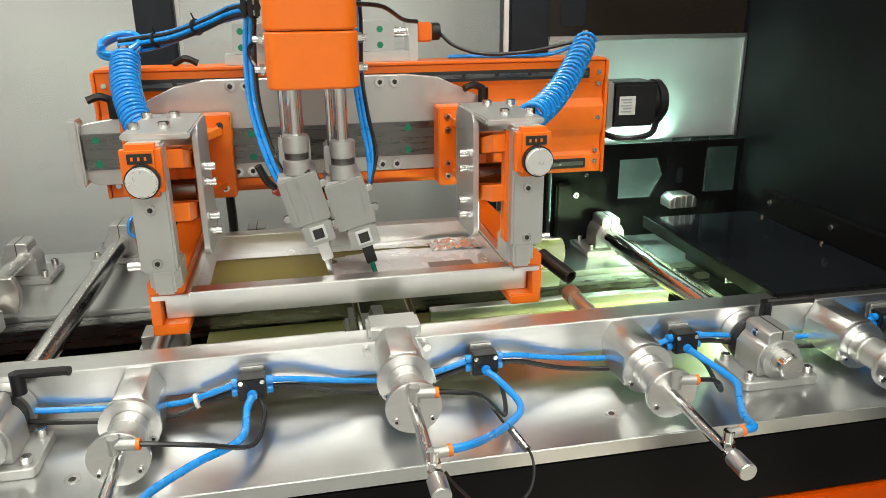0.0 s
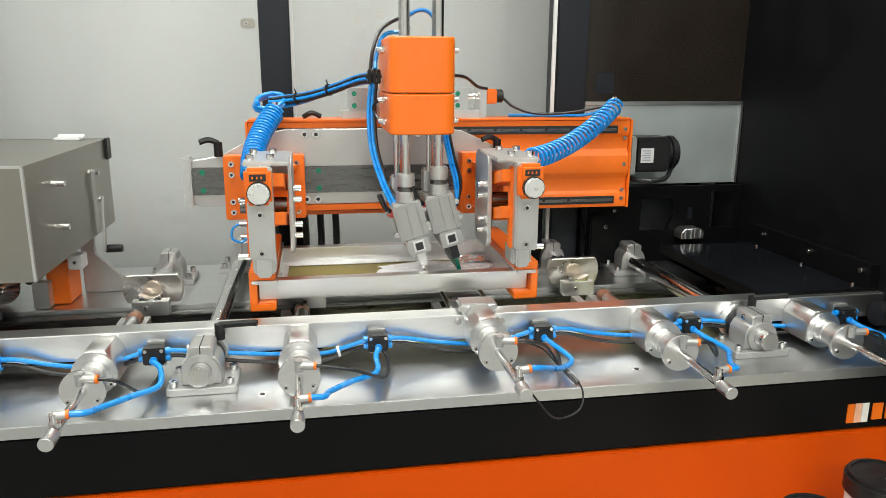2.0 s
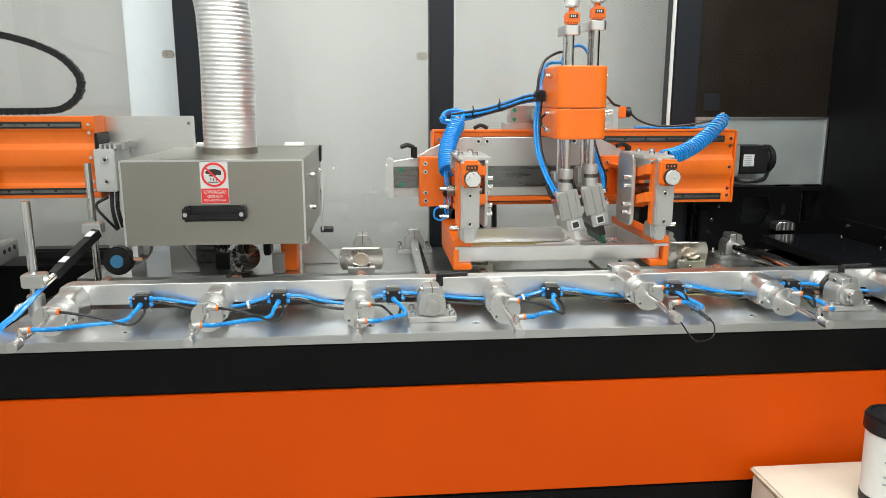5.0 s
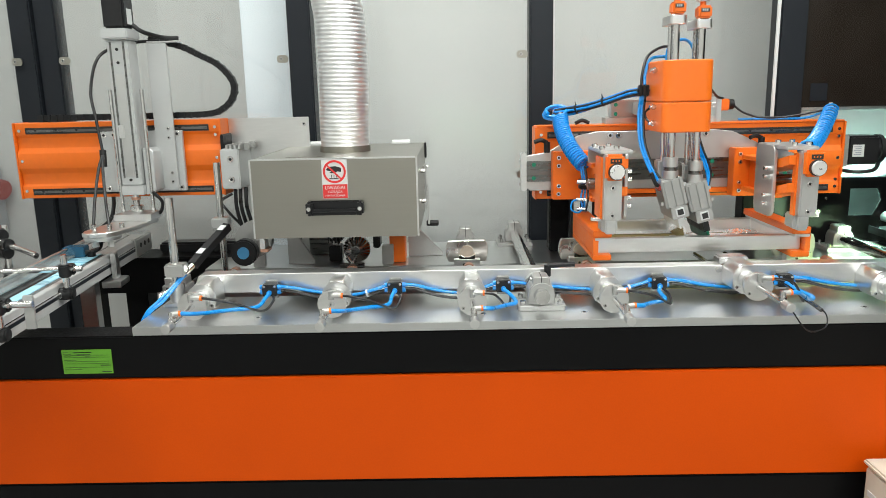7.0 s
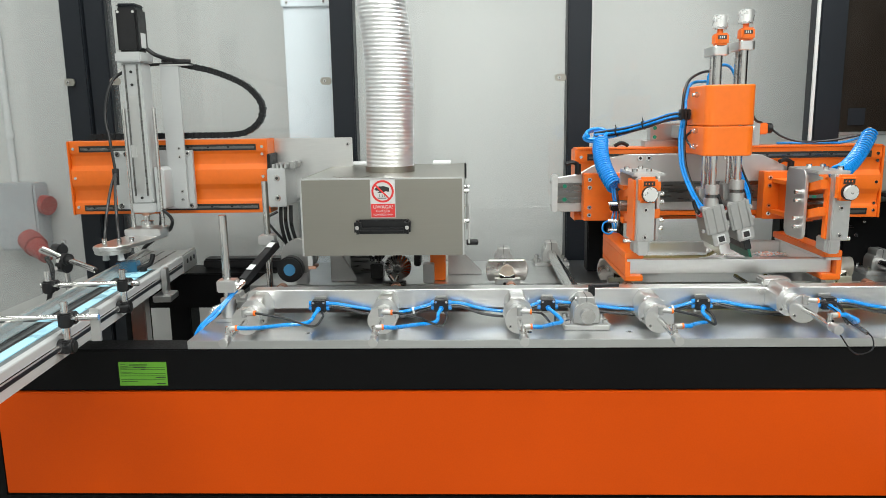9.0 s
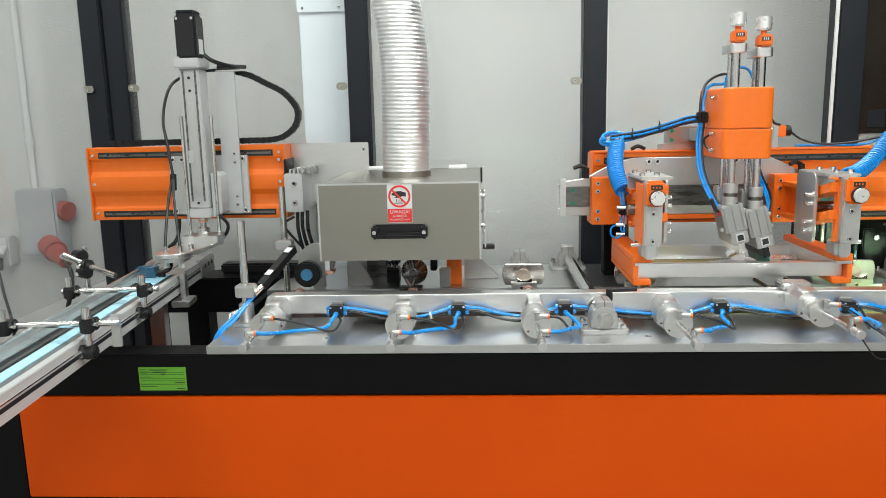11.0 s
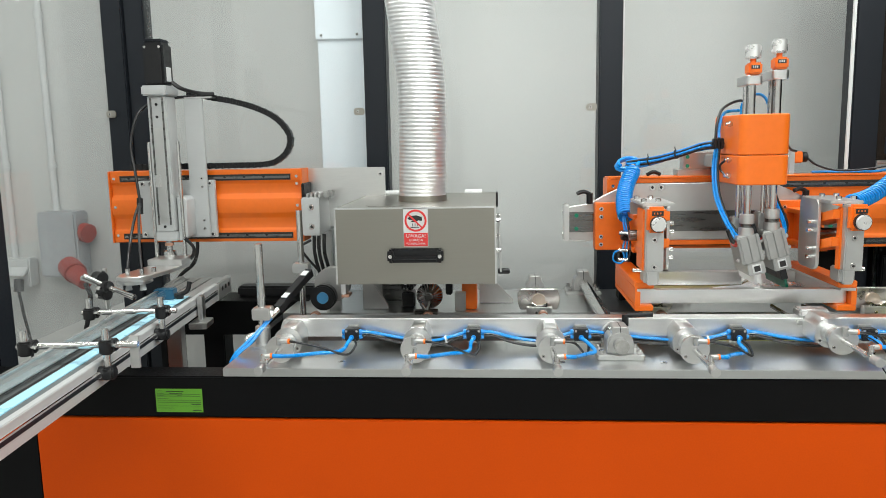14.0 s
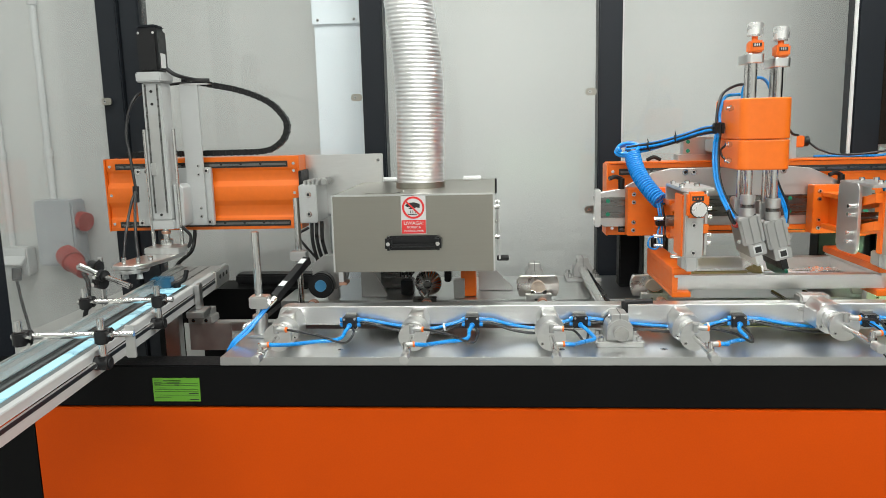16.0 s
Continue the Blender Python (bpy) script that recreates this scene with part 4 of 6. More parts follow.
def print_beam():
    b = thing("print_axis", "long orange linear axis of the screen printing unit", "linear axis", (1.37, 0.62, 1.12))
    axis_cover(0.940, 1.803, 0.598, 1.126, 1.329, b)
    part("top_edge", box(0.940, 1.803, 0.594, 0.68, 1.3295, 1.334, 0.001), ORANGE, b)
    m = part("motor", box(1.8095, 1.825, 0.60, 0.69, 1.20, 1.29, 0.003), ALU_PAINT, b)
    part("motor_body", box(1.825, 1.915, 0.605, 0.685, 1.205, 1.287, 0.006), PLASTIC, m, "black servo motor")
    part("motor_cap", cyl((1.915, 0.645, 1.246), (1.942, 0.645, 1.246), 0.042, 28, bevel=0.008), PLASTIC, m)
    part("motor_label", box(1.838, 1.870, 0.6035, 0.6045, 1.228, 1.262, 0), WHITE, m, "white type plate")
    for k in range(5):
        part("print_bar", box(1.841 + 0.004 * (k % 2), 1.862, 0.6026, 0.6034, 1.233 + 0.0055 * k, 1.2355 + 0.0055 * k, 0), GREYINK, m)
    part("motor_cable", tube([(1.93, 0.63, 1.21), (1.90, 0.60, 1.19), (1.85, 0.60, 1.185), (1.82, 0.63, 1.19), (1.80, 0.68, 1.2)], 0.006, 8), BLACKHOSE, m)
    # legs that carry the axis
    for x in (1.02, 1.60):
        part("support_post", box(x - 0.03, x + 0.03, 0.69, 0.75, 0.951, 1.13, 0.003), BLACK, b)
        part("support_head", box(x - 0.035, x + 0.035, 0.674, 0.74, 1.13, 1.30, 0.003), BLACK, b)
    for dx in (0.0, 0.035, 0.07):
        part("cable", tube([(1.05 + dx, 0.665, 1.13), (1.052 + dx, 0.67, 1.05), (1.05 + dx, 0.665, 0.952)], 0.008, 8), BLACKHOSE, b)
    # head carrier: bar across the top with adjusting dials
    c = thing("head_carrier", "aluminium cross slide on top of the print axis", "slide", (1.28, 0.62, 1.345))
    part("slide_bar", box(1.155, 1.425, 0.628, 0.668, 1.352, 1.400, 0.002), ALU_PLATE, c)
    for x in (1.168, 1.40):
        for z in (1.362, 1.388):
            part("dot", cyl((x, 0.6275, z), (x, 0.6283, z), 0.0055, 12), GREENDOT, c)
    part("slide_base", box(1.14, 1.45, 0.62, 0.68, 1.3345, 1.3515, 0.001), ALU, c)
    part("end_plate", box(1.448, 1.464, 0.615, 0.675, 1.3345, 1.404, 0.002), ALU, c)
    part("spindle", cyl((1.425, 0.645, 1.382), (1.466, 0.645, 1.382), 0.008, 14), STEEL, c)
    k = part("dial", box(1.466, 1.492, 0.63, 0.662, 1.365, 1.398, 0.003), ORANGE, c, "orange position dial")
    part("dial_knob", cyl((1.492, 0.646, 1.382), (1.508, 0.646, 1.382), 0.015, 20, bevel=0.002), PLASTIC, k)
    part("bridge", box(1.215, 1.345, 0.549, 0.628, 1.36, 1.395, 0.003), ALU_PAINT, c)
    part("lever", tube([(1.055, 0.64, 1.337), (1.075, 0.64, 1.346), (1.095, 0.64, 1.338)], 0.0055, 8), PLASTIC, c)


print_beam()

BX0, BX1, BY0, BY1 = 1.214, 1.336, 0.310, 0.548


def squeegee_unit():
    h = thing("print_block", "orange rounded block holding two squeegee columns", "squeegee head", (1.28, 0.37, 1.32))
    for z0, z1 in ((1.3235, 1.3965), (1.398, 1.497)):
        part("cover", prism(rounded(BX0, BX1, BY0, BY1, 0.024), "z", z0, z1, 0.0025), ORANGE, h, "orange painted cover")
    for x, d in ((BX0, -1), (BX1, 1)):
        for z in (1.345, 1.385, 1.475):
            f = part("fitting", cyl((x, 0.38, z), (x + d * 0.016, 0.38, z), 0.005, 12), STEEL, h)
            part("nut", cyl((x + d * 0.003, 0.38, z), (x + d * 0.009, 0.38, z), 0.0075, 6), STEEL, f)
    part("loop_cable", tube([(BX0 - 0.012, 0.38, 1.385), (BX0 - 0.022, 0.395, 1.372), (BX0 - 0.020, 0.395, 1.358), (BX0 - 0.012, 0.38, 1.345)], 0.003, 6), BLACKHOSE, h)
    # bundles of hoses beside the block
    rnd = random.Random(5)
    hs = thing("hose_bundle", "blue and black air hoses tied in a bundle to the head", "hose", (1.1, 0.5, 1.36))
    for k in range(8):
        a = 2 * math.pi * k / 8
        oy, oz = 0.0085 * math.cos(a), 0.0078 * math.sin(a)
        w = rnd.uniform(-0.003, 0.003)
        part("hose", tube([(0.985 + w, 0.585 + oy, 1.372 + oz), (1.02, 0.578 + oy, 1.374 + oz + w), (1.07, 0.556 + oy, 1.384 + oz), (1.12, 0.520 + oy, 1.402 + oz - w), (1.165, 0.478 + oy, 1.418 + oz), (1.196, 0.445 + oy, 1.424 + oz)],
                          0.0034, 8), BLUE if k in (0, 1, 2, 4, 6) else BLACKHOSE, hs)
    for p in ((1.045, 0.567, 1.379), (1.11, 0.527, 1.398)):
        part("cable_tie", cyl(p, (p[0] + 0.003, p[1] - 0.002, p[2] + 0.001), 0.0128, 12), PLASTIC, hs)
        part("tie_tail", cyl((p[0], p[1], p[2] + 0.009), (p[0] - 0.004, p[1] - 0.004, p[2] + 0.021), 0.0014, 6), PLASTIC, hs)
    for j in range(3):
        part("fitting_block", box(1.184 + 0.009 * j, 1.191 + 0.009 * j, 0.425, 0.452, 1.412, 1.440, 0.002), PLASTIC, hs)
    part("fitting_bar", box(1.180, 1.212, 0.43, 0.448, 1.422, 1.430, 0.002), PLASTIC, hs)
    for k, (dx, mm) in enumerate(((0.0, BLUE), (0.010, BLUE), (0.018, BLACKHOSE))):
        part("down_hose", tube([(1.190 + dx * 0.6, 0.435, 1.415), (1.184 + dx * 0.7, 0.43, 1.36), (1.186 + dx * 0.7, 0.41, 1.29), (1.203 + dx * 0.7, 0.37, 1.225), (1.226 + dx * 0.4, 0.335, 1.175 + dx)], 0.0035, 8), mm, hs)
    part("up_hose", tube([(1.190, 0.437, 1.44), (1.196, 0.45, 1.475), (1.212, 0.47, 1.512), (1.235, 0.47, 1.530), (1.255, 0.44, 1.535), (1.262, 0.41, 1.515)], 0.0036, 8), BLACKHOSE, hs)
    part("up_hose", tube([(1.199, 0.437, 1.44), (1.204, 0.455, 1.468), (1.222, 0.475, 1.506), (1.26, 0.475, 1.512)], 0.0042, 8), BLUE, hs)
    for k, mm in enumerate((BLUE, BLUE, BLACKHOSE)):
        dx = 0.006 * k
        part("right_hose", tube([(1.345, 0.49, 1.49), (1.343 + dx, 0.49, 1.42), (1.340 + dx, 0.475, 1.33), (1.342 + dx, 0.43, 1.275), (1.346 + dx, 0.375, 1.225), (1.345, 0.345, 1.185)], 0.0030, 8), mm, hs)
    part("top_cable", tube([(1.34, 0.44, 1.43), (1.39, 0.50, 1.425), (1.43, 0.56, 1.405), (1.46, 0.60, 1.40)], 0.0035, 8), BLACKHOSE, hs)
    part("loop_hose", tube([(1.250, 0.43, 1.496), (1.255, 0.43, 1.53), (1.285, 0.43, 1.55), (1.31, 0.43, 1.54), (1.325, 0.42, 1.496)], 0.0038, 8), BLUE, hs)
    # coil of spare hose lying on the axis
    pts = []
    for k in range(64):
        a = k / 63 * 2 * math.pi * 2.6
        pts.append((0.990 + (0.034 - 0.0001 * k) * math.cos(a), 0.585 + 0.022 * math.sin(a) - 0.0002 * k, 1.366 + 0.0016 * k / 8 + (0.017 - 0.00008 * k) * math.sin(a + 0.3)))
    part("hose_coil", tube(pts, 0.0046, 8, soft=False), BLUE, hs)
    # axis cable along the top to the right
    t = thing("cable", "thin black cable lying along the top of the print axis", "cable", (1.6, 0.62, 1.35))
    part("cable", tube([(1.508, 0.64, 1.378), (1.53, 0.62, 1.358), (1.58, 0.61, 1.344), (1.66, 0.61, 1.346), (1.745, 0.60, 1.362)], 0.0032, 8), BLACKHOSE, t)
    part("cable", tube([(1.52, 0.635, 1.339), (1.6, 0.63, 1.3385), (1.70, 0.62, 1.3395), (1.755, 0.60, 1.360)], 0.0035, 8), BLUE, t)


squeegee_unit()


def squeegee(name, x, y, label):
    """One squeegee column with its blade; slides up and down in the head."""
    s = thing(name, label, "squeegee", (x, y, 1.2), "squeegees")
    for dx, dy in ((0.0, 0.0), (0.004, 0.05)):
        part("column", cyl((x + dx, y + dy, 1.21), (x + dx, y + dy, 1.585), 0.0092, 16), STEEL, s)
    part("rear_column", cyl((x - 0.014, y + 0.03, 1.235), (x - 0.014, y + 0.03, 1.42), 0.0055, 14), STEEL, s)
    part("spindle", cyl((x, y + 0.026, 1.48), (x, y + 0.026, 1.59), 0.005, 10), DARKSTEEL, s)
    part("head_plate", prism(rounded(x - 0.019, x + 0.021, y - 0.018, y + 0.064, 0.01), "z", 1.580, 1.602, 0.0015), ALU, s)
    d = part("dial", box(x - 0.015, x + 0.017, y - 0.020, y + 0.016, 1.604, 1.632, 0.004), ORANGE, s, "orange digital position dial")
    part("dial_window", box(x - 0.010, x + 0.010, y - 0.0212, y - 0.0200, 1.617, 1.626, 0), DARK_MARK, d)
    for k in range(3):
        part("digit_bar", box(x - 0.007 + 0.005 * k, x - 0.0045 + 0.005 * k, y - 0.0218, y - 0.0212, 1.619, 1.6245, 0), WHITE, d)
    part("dial_neck", cyl((x, y, 1.632), (x, y, 1.642), 0.007, 14), ORANGE, d)
    part("knob", cyl((x, y, 1.642), (x, y, 1.675), 0.0185, 28, bevel=0.003), KNOBW, s, "knurled aluminium knob")
    # lower clamp and tilted blade holder
    part("collar", cyl((x, y, 1.238), (x, y, 1.262), 0.0178, 28, bevel=0.0015), ALU_MATT, s)
    part("collar", cyl((x, y, 1.208), (x, y, 1.229), 0.0195, 28, bevel=0.0015), ALU_MATT, s)
    part("collar_gap", cyl((x, y, 1.229), (x, y, 1.238), 0.0165, 24), DARKSTEEL, s)
    part("rear_collar", box(x - 0.024, x + 0.020, y + 0.024, y + 0.066, 1.208, 1.252, 0.003), ALU_MATT, s)
    part("plate", box(x - 0.027, x + 0.025, y - 0.018, y + 0.064, 1.197, 1.2075, 0.002), ALU_MATT, s)
    tilt = pose(0, 0, 0, 0, -15, 0)
    m = Matrix.Translation((x, y, 1.207)) @ tilt
    def tb(a0, a1, b0, b1, c0, c1, bevel, *rest):
        bm = box(a0, a1, b0, b1, c0, c1, bevel)
        bmesh.ops.transform(bm, matrix=m, verts=bm.verts)
        return bm
    part("holder", tb(-0.030, 0.025, -0.022, 0.05, -0.068, 0.002, 0.002), ALU_PAINT, s, "grey aluminium blade holder")
    for a in (-0.022, -0.002, 0.018):
        part("holder_rib", tb(a - 0.0026, a + 0.0026, -0.0255, -0.0215, -0.066, 0.0, 0.0008), ALU_PAINT, s)
    f = part("clamp_foot", tb(-0.020, 0.022, -0.022, 0.09, -0.100, -0.0685, 0.002), ALU_PAINT, s)
    part("square_tube", tb(-0.0095, 0.0115, -0.0245, -0.0215, -0.094, -0.073, 0.0005), WHITE, f)
    # The bore is no hole: a black square carries its shade.
    part("square_bore", tb(-0.0062, 0.0082, -0.0262, -0.0246, -0.0905, -0.0765, 0), DARK_MARK, f, "black square for the shade in the tube end")
    for a, z in ((-0.032, -0.012), (-0.032, -0.055), (0.027, -0.02), (0.027, -0.05)):
        part("side_fitting", tb(a - 0.007, a + 0.007, -0.012, -0.002, z - 0.005, z + 0.005, 0.002), STEEL, s)
    part("blade_bar", tb(-0.007, 0.009, -0.015, 0.12, -0.128, -0.099, 0.0015), ALU if name == "flood_bar" else PLASTIC, s)
    if name == "flood_bar":
        part("blade", tb(-0.004, 0.001, -0.03, 0.125, -0.160, -0.122, 0.0008), STEEL, s, "polished steel flood blade")
    else:
        part("blade", tb(-0.003, 0.004, -0.018, 0.122, -0.152, -0.126, 0.0012), GREENBLADE, s, "dark green rubber squeegee blade")
    lv = part("lever", tube([(x - 0.025, y - 0.005, 1.185), (x - 0.04, y - 0.012, 1.20), (x - 0.052, y - 0.018, 1.225)], 0.005, 8), PLASTIC, s, "black clamping lever")
    part("lever_tip", cyl((x - 0.025, y - 0.005, 1.185), (x - 0.032, y - 0.008, 1.19), 0.008, 12), REDPLUG, lv)
    return s


FLOOD = squeegee("flood_bar", 1.245, 0.338, "grey flood bar column with orange dial on top")
BLADE = squeegee("squeegee", 1.308, 0.342, "grey squeegee column with green rubber blade")


# ---- the moving screen carriage (built at the left end of its stroke) ----
def screen_carriage():
    c = thing("screen_carriage", "grey and orange sliding carriage holding the screen frame", "carriage", (1.2, 0.5, 1.1))
    out = [(0.835, 1.154), (1.56, 1.154), (1.575, 1.17), (1.575, 1.245), (1.50, 1.262), (1.44, 1.292), (1.40, 1.310), (1.345, 1.316),
           (1.02, 1.316), (0.97, 1.306), (0.925, 1.285), (0.885, 1.262), (0.835, 1.254), (0.815, 1.25), (0.815, 1.17)]
    part("back_plate", prism(out, "y", 0.572, 0.590, 0.0012), ALU_MATT, c, "blasted aluminium plate with curved top edge")
    part("rail", box(0.825, 1.575, 0.566, 0.5725, 1.180, 1.238, 0.001), DARKSTEEL, c, "ground dark steel guide band")
    for x in (0.845, 1.085, 1.345, 1.55):
        for z in (1.190, 1.228):
            part("dot", cyl((x, 0.5655, z), (x, 0.5662, z), 0.006, 12), GREENDOT, c)
    part("end_bar", box(0.808, 0.824, 0.555, 0.592, 1.155, 1.262, 0.003), ALU, c)
    for z in (1.175, 1.24):
        bolt((0.809, 0.575, z), (-1, 0, 0), 0.005, 0.004, c)
    part("bottom_lip", box(0.90, 1.56, 0.570, 0.592, 1.140, 1.153, 0.001), ORANGE, c)
    for x in (1.058, 1.082, 1.30, 1.325):
        for z in (1.305, 1.166):
            bolt((x, 0.5718 if z > 1.3 else 0.571, z), (0, -1, 0), 0.0085, 0.004, c)
    for x0, flip in ((0.978, 1), (1.430, -1)):
        # mount on the plate
        m = thing_part_mount(c, x0, flip)
    return c


def thing_part_mount(c, xc, flip):
    s = flip
    xa, xb = (xc - 0.085, xc + 0.078) if s > 0 else (xc - 0.040, xc + 0.085)
    m = part("mount_plate", box(xa, xb, 0.522, 0.566, 1.134, 1.266, 0.002), ORANGE, c, "orange bolted mount plate")
    for x in (xa + 0.016, xb - 0.016):
        for z in (1.15, 1.172, 1.228, 1.25):
            if (z in (1.15, 1.25)) or (x == xa + 0.016):
                bolt((x, 0.522, z), (0, -1, 0), 0.006, 0.003, m)
    # ribs that reach forward
    xo = xc + 0.008
    r0, r1 = (xo - 0.02, xb - 0.012) if s > 0 else (xo - 0.026, xo + 0.02)
    f0, f1 = xo - 0.018, xo + 0.018
    for z in (1.150, 1.236):
        part("rib", prism([(r0, 0.522), (r1, 0.522), (f1, 0.40), (f1, 0.36), (f0, 0.36), (f0, 0.40)], "z", z, z + 0.012, 0.001), ORANGE, m)
    part("web", box(xo - 0.006, xo + 0.006, 0.37, 0.522, 1.162, 1.236, 0.001), ORANGE, m)
    # bent plate and front column
    p0, p1 = (xo - 0.026, xo + 0.050) if s > 0 else (xo - 0.050, xo + 0.026)
    a = part("arm_plate", box(p0, p1, 0.205, 0.37, 1.284, 1.292, 0.002), ALU_MATT, c, "blasted bent aluminium arm plate")
    part("arm_back", box(p0, p1, 0.362, 0.370, 1.250, 1.284, 0.002), ALU_MATT, a)
    g0, g1 = (xo + 0.044, xo + 0.052) if s > 0 else (xo - 0.052, xo - 0.044)
    part("arm_side", prism(rounded(0.262, 0.37, 1.118, 1.291, 0.02), "x", g0, g1, 0.001), ALU_MATT, a)
    for x in (xo - 0.016, xo + 0.018):
        for y in (0.24, 0.33):
            bolt((x, y, 1.292), (0, 0, 1), 0.007, 0.008, a)
    for z in (1.15, 1.17, 1.215, 1.235):
        e = g1 if s > 0 else g0
        part("side_bolt", cyl((e, 0.285, z), (e + s * 0.014, 0.285, z), 0.0055, 12), STEEL, a)
    col = part("column", box(xo - 0.020, xo + 0.022, 0.186, 0.215, 1.130, 1.284, 0.003), ALU_MATT, c, "grey front column")
    part("side_column", box(xo - 0.024, xo - 0.018, 0.205, 0.278 if s > 0 else 0.226, 1.13, 1.276, 0.002), ORANGE, col)
    for x, z in ((xo, 1.142), (xo, 1.207)):
        bolt((x, 0.186, z), (0, -1, 0), 0.0065, 0.002, col)
    for z in (1.165, 1.23):
        part("orange_link", prism([(0.21, z + 0.02), (0.36, z - 0.012), (0.36, z + 0.008), (0.21, z + 0.042)], "x", xo - (0.014 if s > 0 else 0.040), xo + (0.040 if s > 0 else 0.02), 0.001), ORANGE, col, "orange parallel link")
    part("link_shaft", cyl((xo - 0.040, 0.29, 1.205), (xo + 0.040, 0.29, 1.205), 0.014, 18), DARKSTEEL, col)
    d = part("dial", box(xo - 0.021, xo + 0.022, 0.162, 0.186, 1.226, 1.286, 0.006), ORANGE, c, "orange position dial")
    part("dial_window", box(xo - 0.012, xo + 0.014, 0.1608, 0.162, 1.266, 1.277, 0), DARK_MARK, d)
    for k in range(3):
        part("digit_bar", box(xo - 0.008 + 0.007 * k, xo - 0.0055 + 0.007 * k, 0.160, 0.1608, 1.2695, 1.2735, 0), ORANGE, d)
    part("knob", cyl((xo + 0.002, 0.162, 1.247), (xo + 0.002, 0.149, 1.247), 0.0172, 32, bevel=0.002), KNOBW, d, "round aluminium knob")
    part("knob_ring", cyl((xo + 0.002, 0.162, 1.247), (xo + 0.002, 0.153, 1.247), 0.0188, 32), PLASTIC, d)
    ft = part("foot_cylinder", box(xo - 0.018, xo + 0.020, 0.215, 0.262, 1.098, 1.132, 0.003), ALU_MATT, c)
    part("foot_piston", box(xo - 0.011, xo + 0.013, 0.205, 0.250, 1.094, 1.165, 0.003), ALU, ft)
    fx = xo + (0.024 if s < 0 else -0.022)
    part("foot_fitting", cyl((fx, 0.225, 1.128), (fx + (0.02 if s < 0 else -0.02), 0.225, 1.128), 0.0055, 12), STEEL, ft)
    # C-shaped orange clamp that grips the screen frame
    xs = 0.956 if s > 0 else 1.438
    xe = xs + 0.045
    k = part("clamp", box(xs, xe, 0.252, 0.56, 1.077, 1.094, 0.002), ORANGE, c, "orange C-shaped screen clamp")
    w0, w1 = (xs, xs + 0.013) if s > 0 else (xe - 0.013, xe)
    part("clamp_web", box(w0, w1, 0.252, 0.56, 1.034, 1.0775, 0.001), ORANGE, k)
    part("clamp_jaw", box(xs, xe, 0.252, 0.56, 1.020, 1.0345, 0.002), ORANGE, k)
    part("clamp_strip", box(xs + 0.004, xe + (0.004 if s > 0 else -0.004), 0.248, 0.555, 1.0705, 1.0768, 0.001), ALU, k)
    if s > 0:
        # hose bundle beside the arm, under the spiral hose
        for j, mm in enumerate((BLUE, BLUE, BLACKHOSE)):
            o = 0.006 * j
            part("arm_hose", tube([(0.950 + o, 0.415, 1.236), (0.952 + o, 0.405, 1.215), (0.955 + o, 0.40, 1.185), (0.948 + o * 1.6, 0.39, 1.155), (0.952 + o * 0.5, 0.37, 1.125)], 0.0026, 8), mm, c)
        hb = part("hose_clamp", box(0.944, 0.970, 0.388, 0.414, 1.178, 1.192, 0.003), PLASTIC, c, "black hose clamp")
        part("hose_clamp_band", box(0.942, 0.972, 0.386, 0.416, 1.195, 1.203, 0.003), PLASTIC, hb)
        for z in (1.13, 1.155, 1.20):
            part("arm_fitting", cyl((0.935, 0.375, z), (0.957, 0.37, z), 0.005, 12), STEEL, c)
        part("loop_hose", tube([(0.935, 0.375, 1.155), (0.922, 0.37, 1.148), (0.920, 0.365, 1.13), (0.936, 0.365, 1.122), (0.95, 0.37, 1.13)], 0.0024, 8), BLUE, c)
    # black star lever on the plate
    lx = 0.875 if s > 0 else 1.47
    lv = part("lever", cyl((lx + 0.006, 0.56, 1.262), (lx + 0.006, 0.56, 1.292), 0.009, 16), PLASTIC, c, "black clamping lever")
    part("lever_arm", tube([(lx + 0.006, 0.56, 1.29), (lx - 0.012, 0.555, 1.297), (lx - 0.03, 0.55, 1.292)], 0.006, 8), PLASTIC, lv)
    return m


CARRIAGE = screen_carriage()


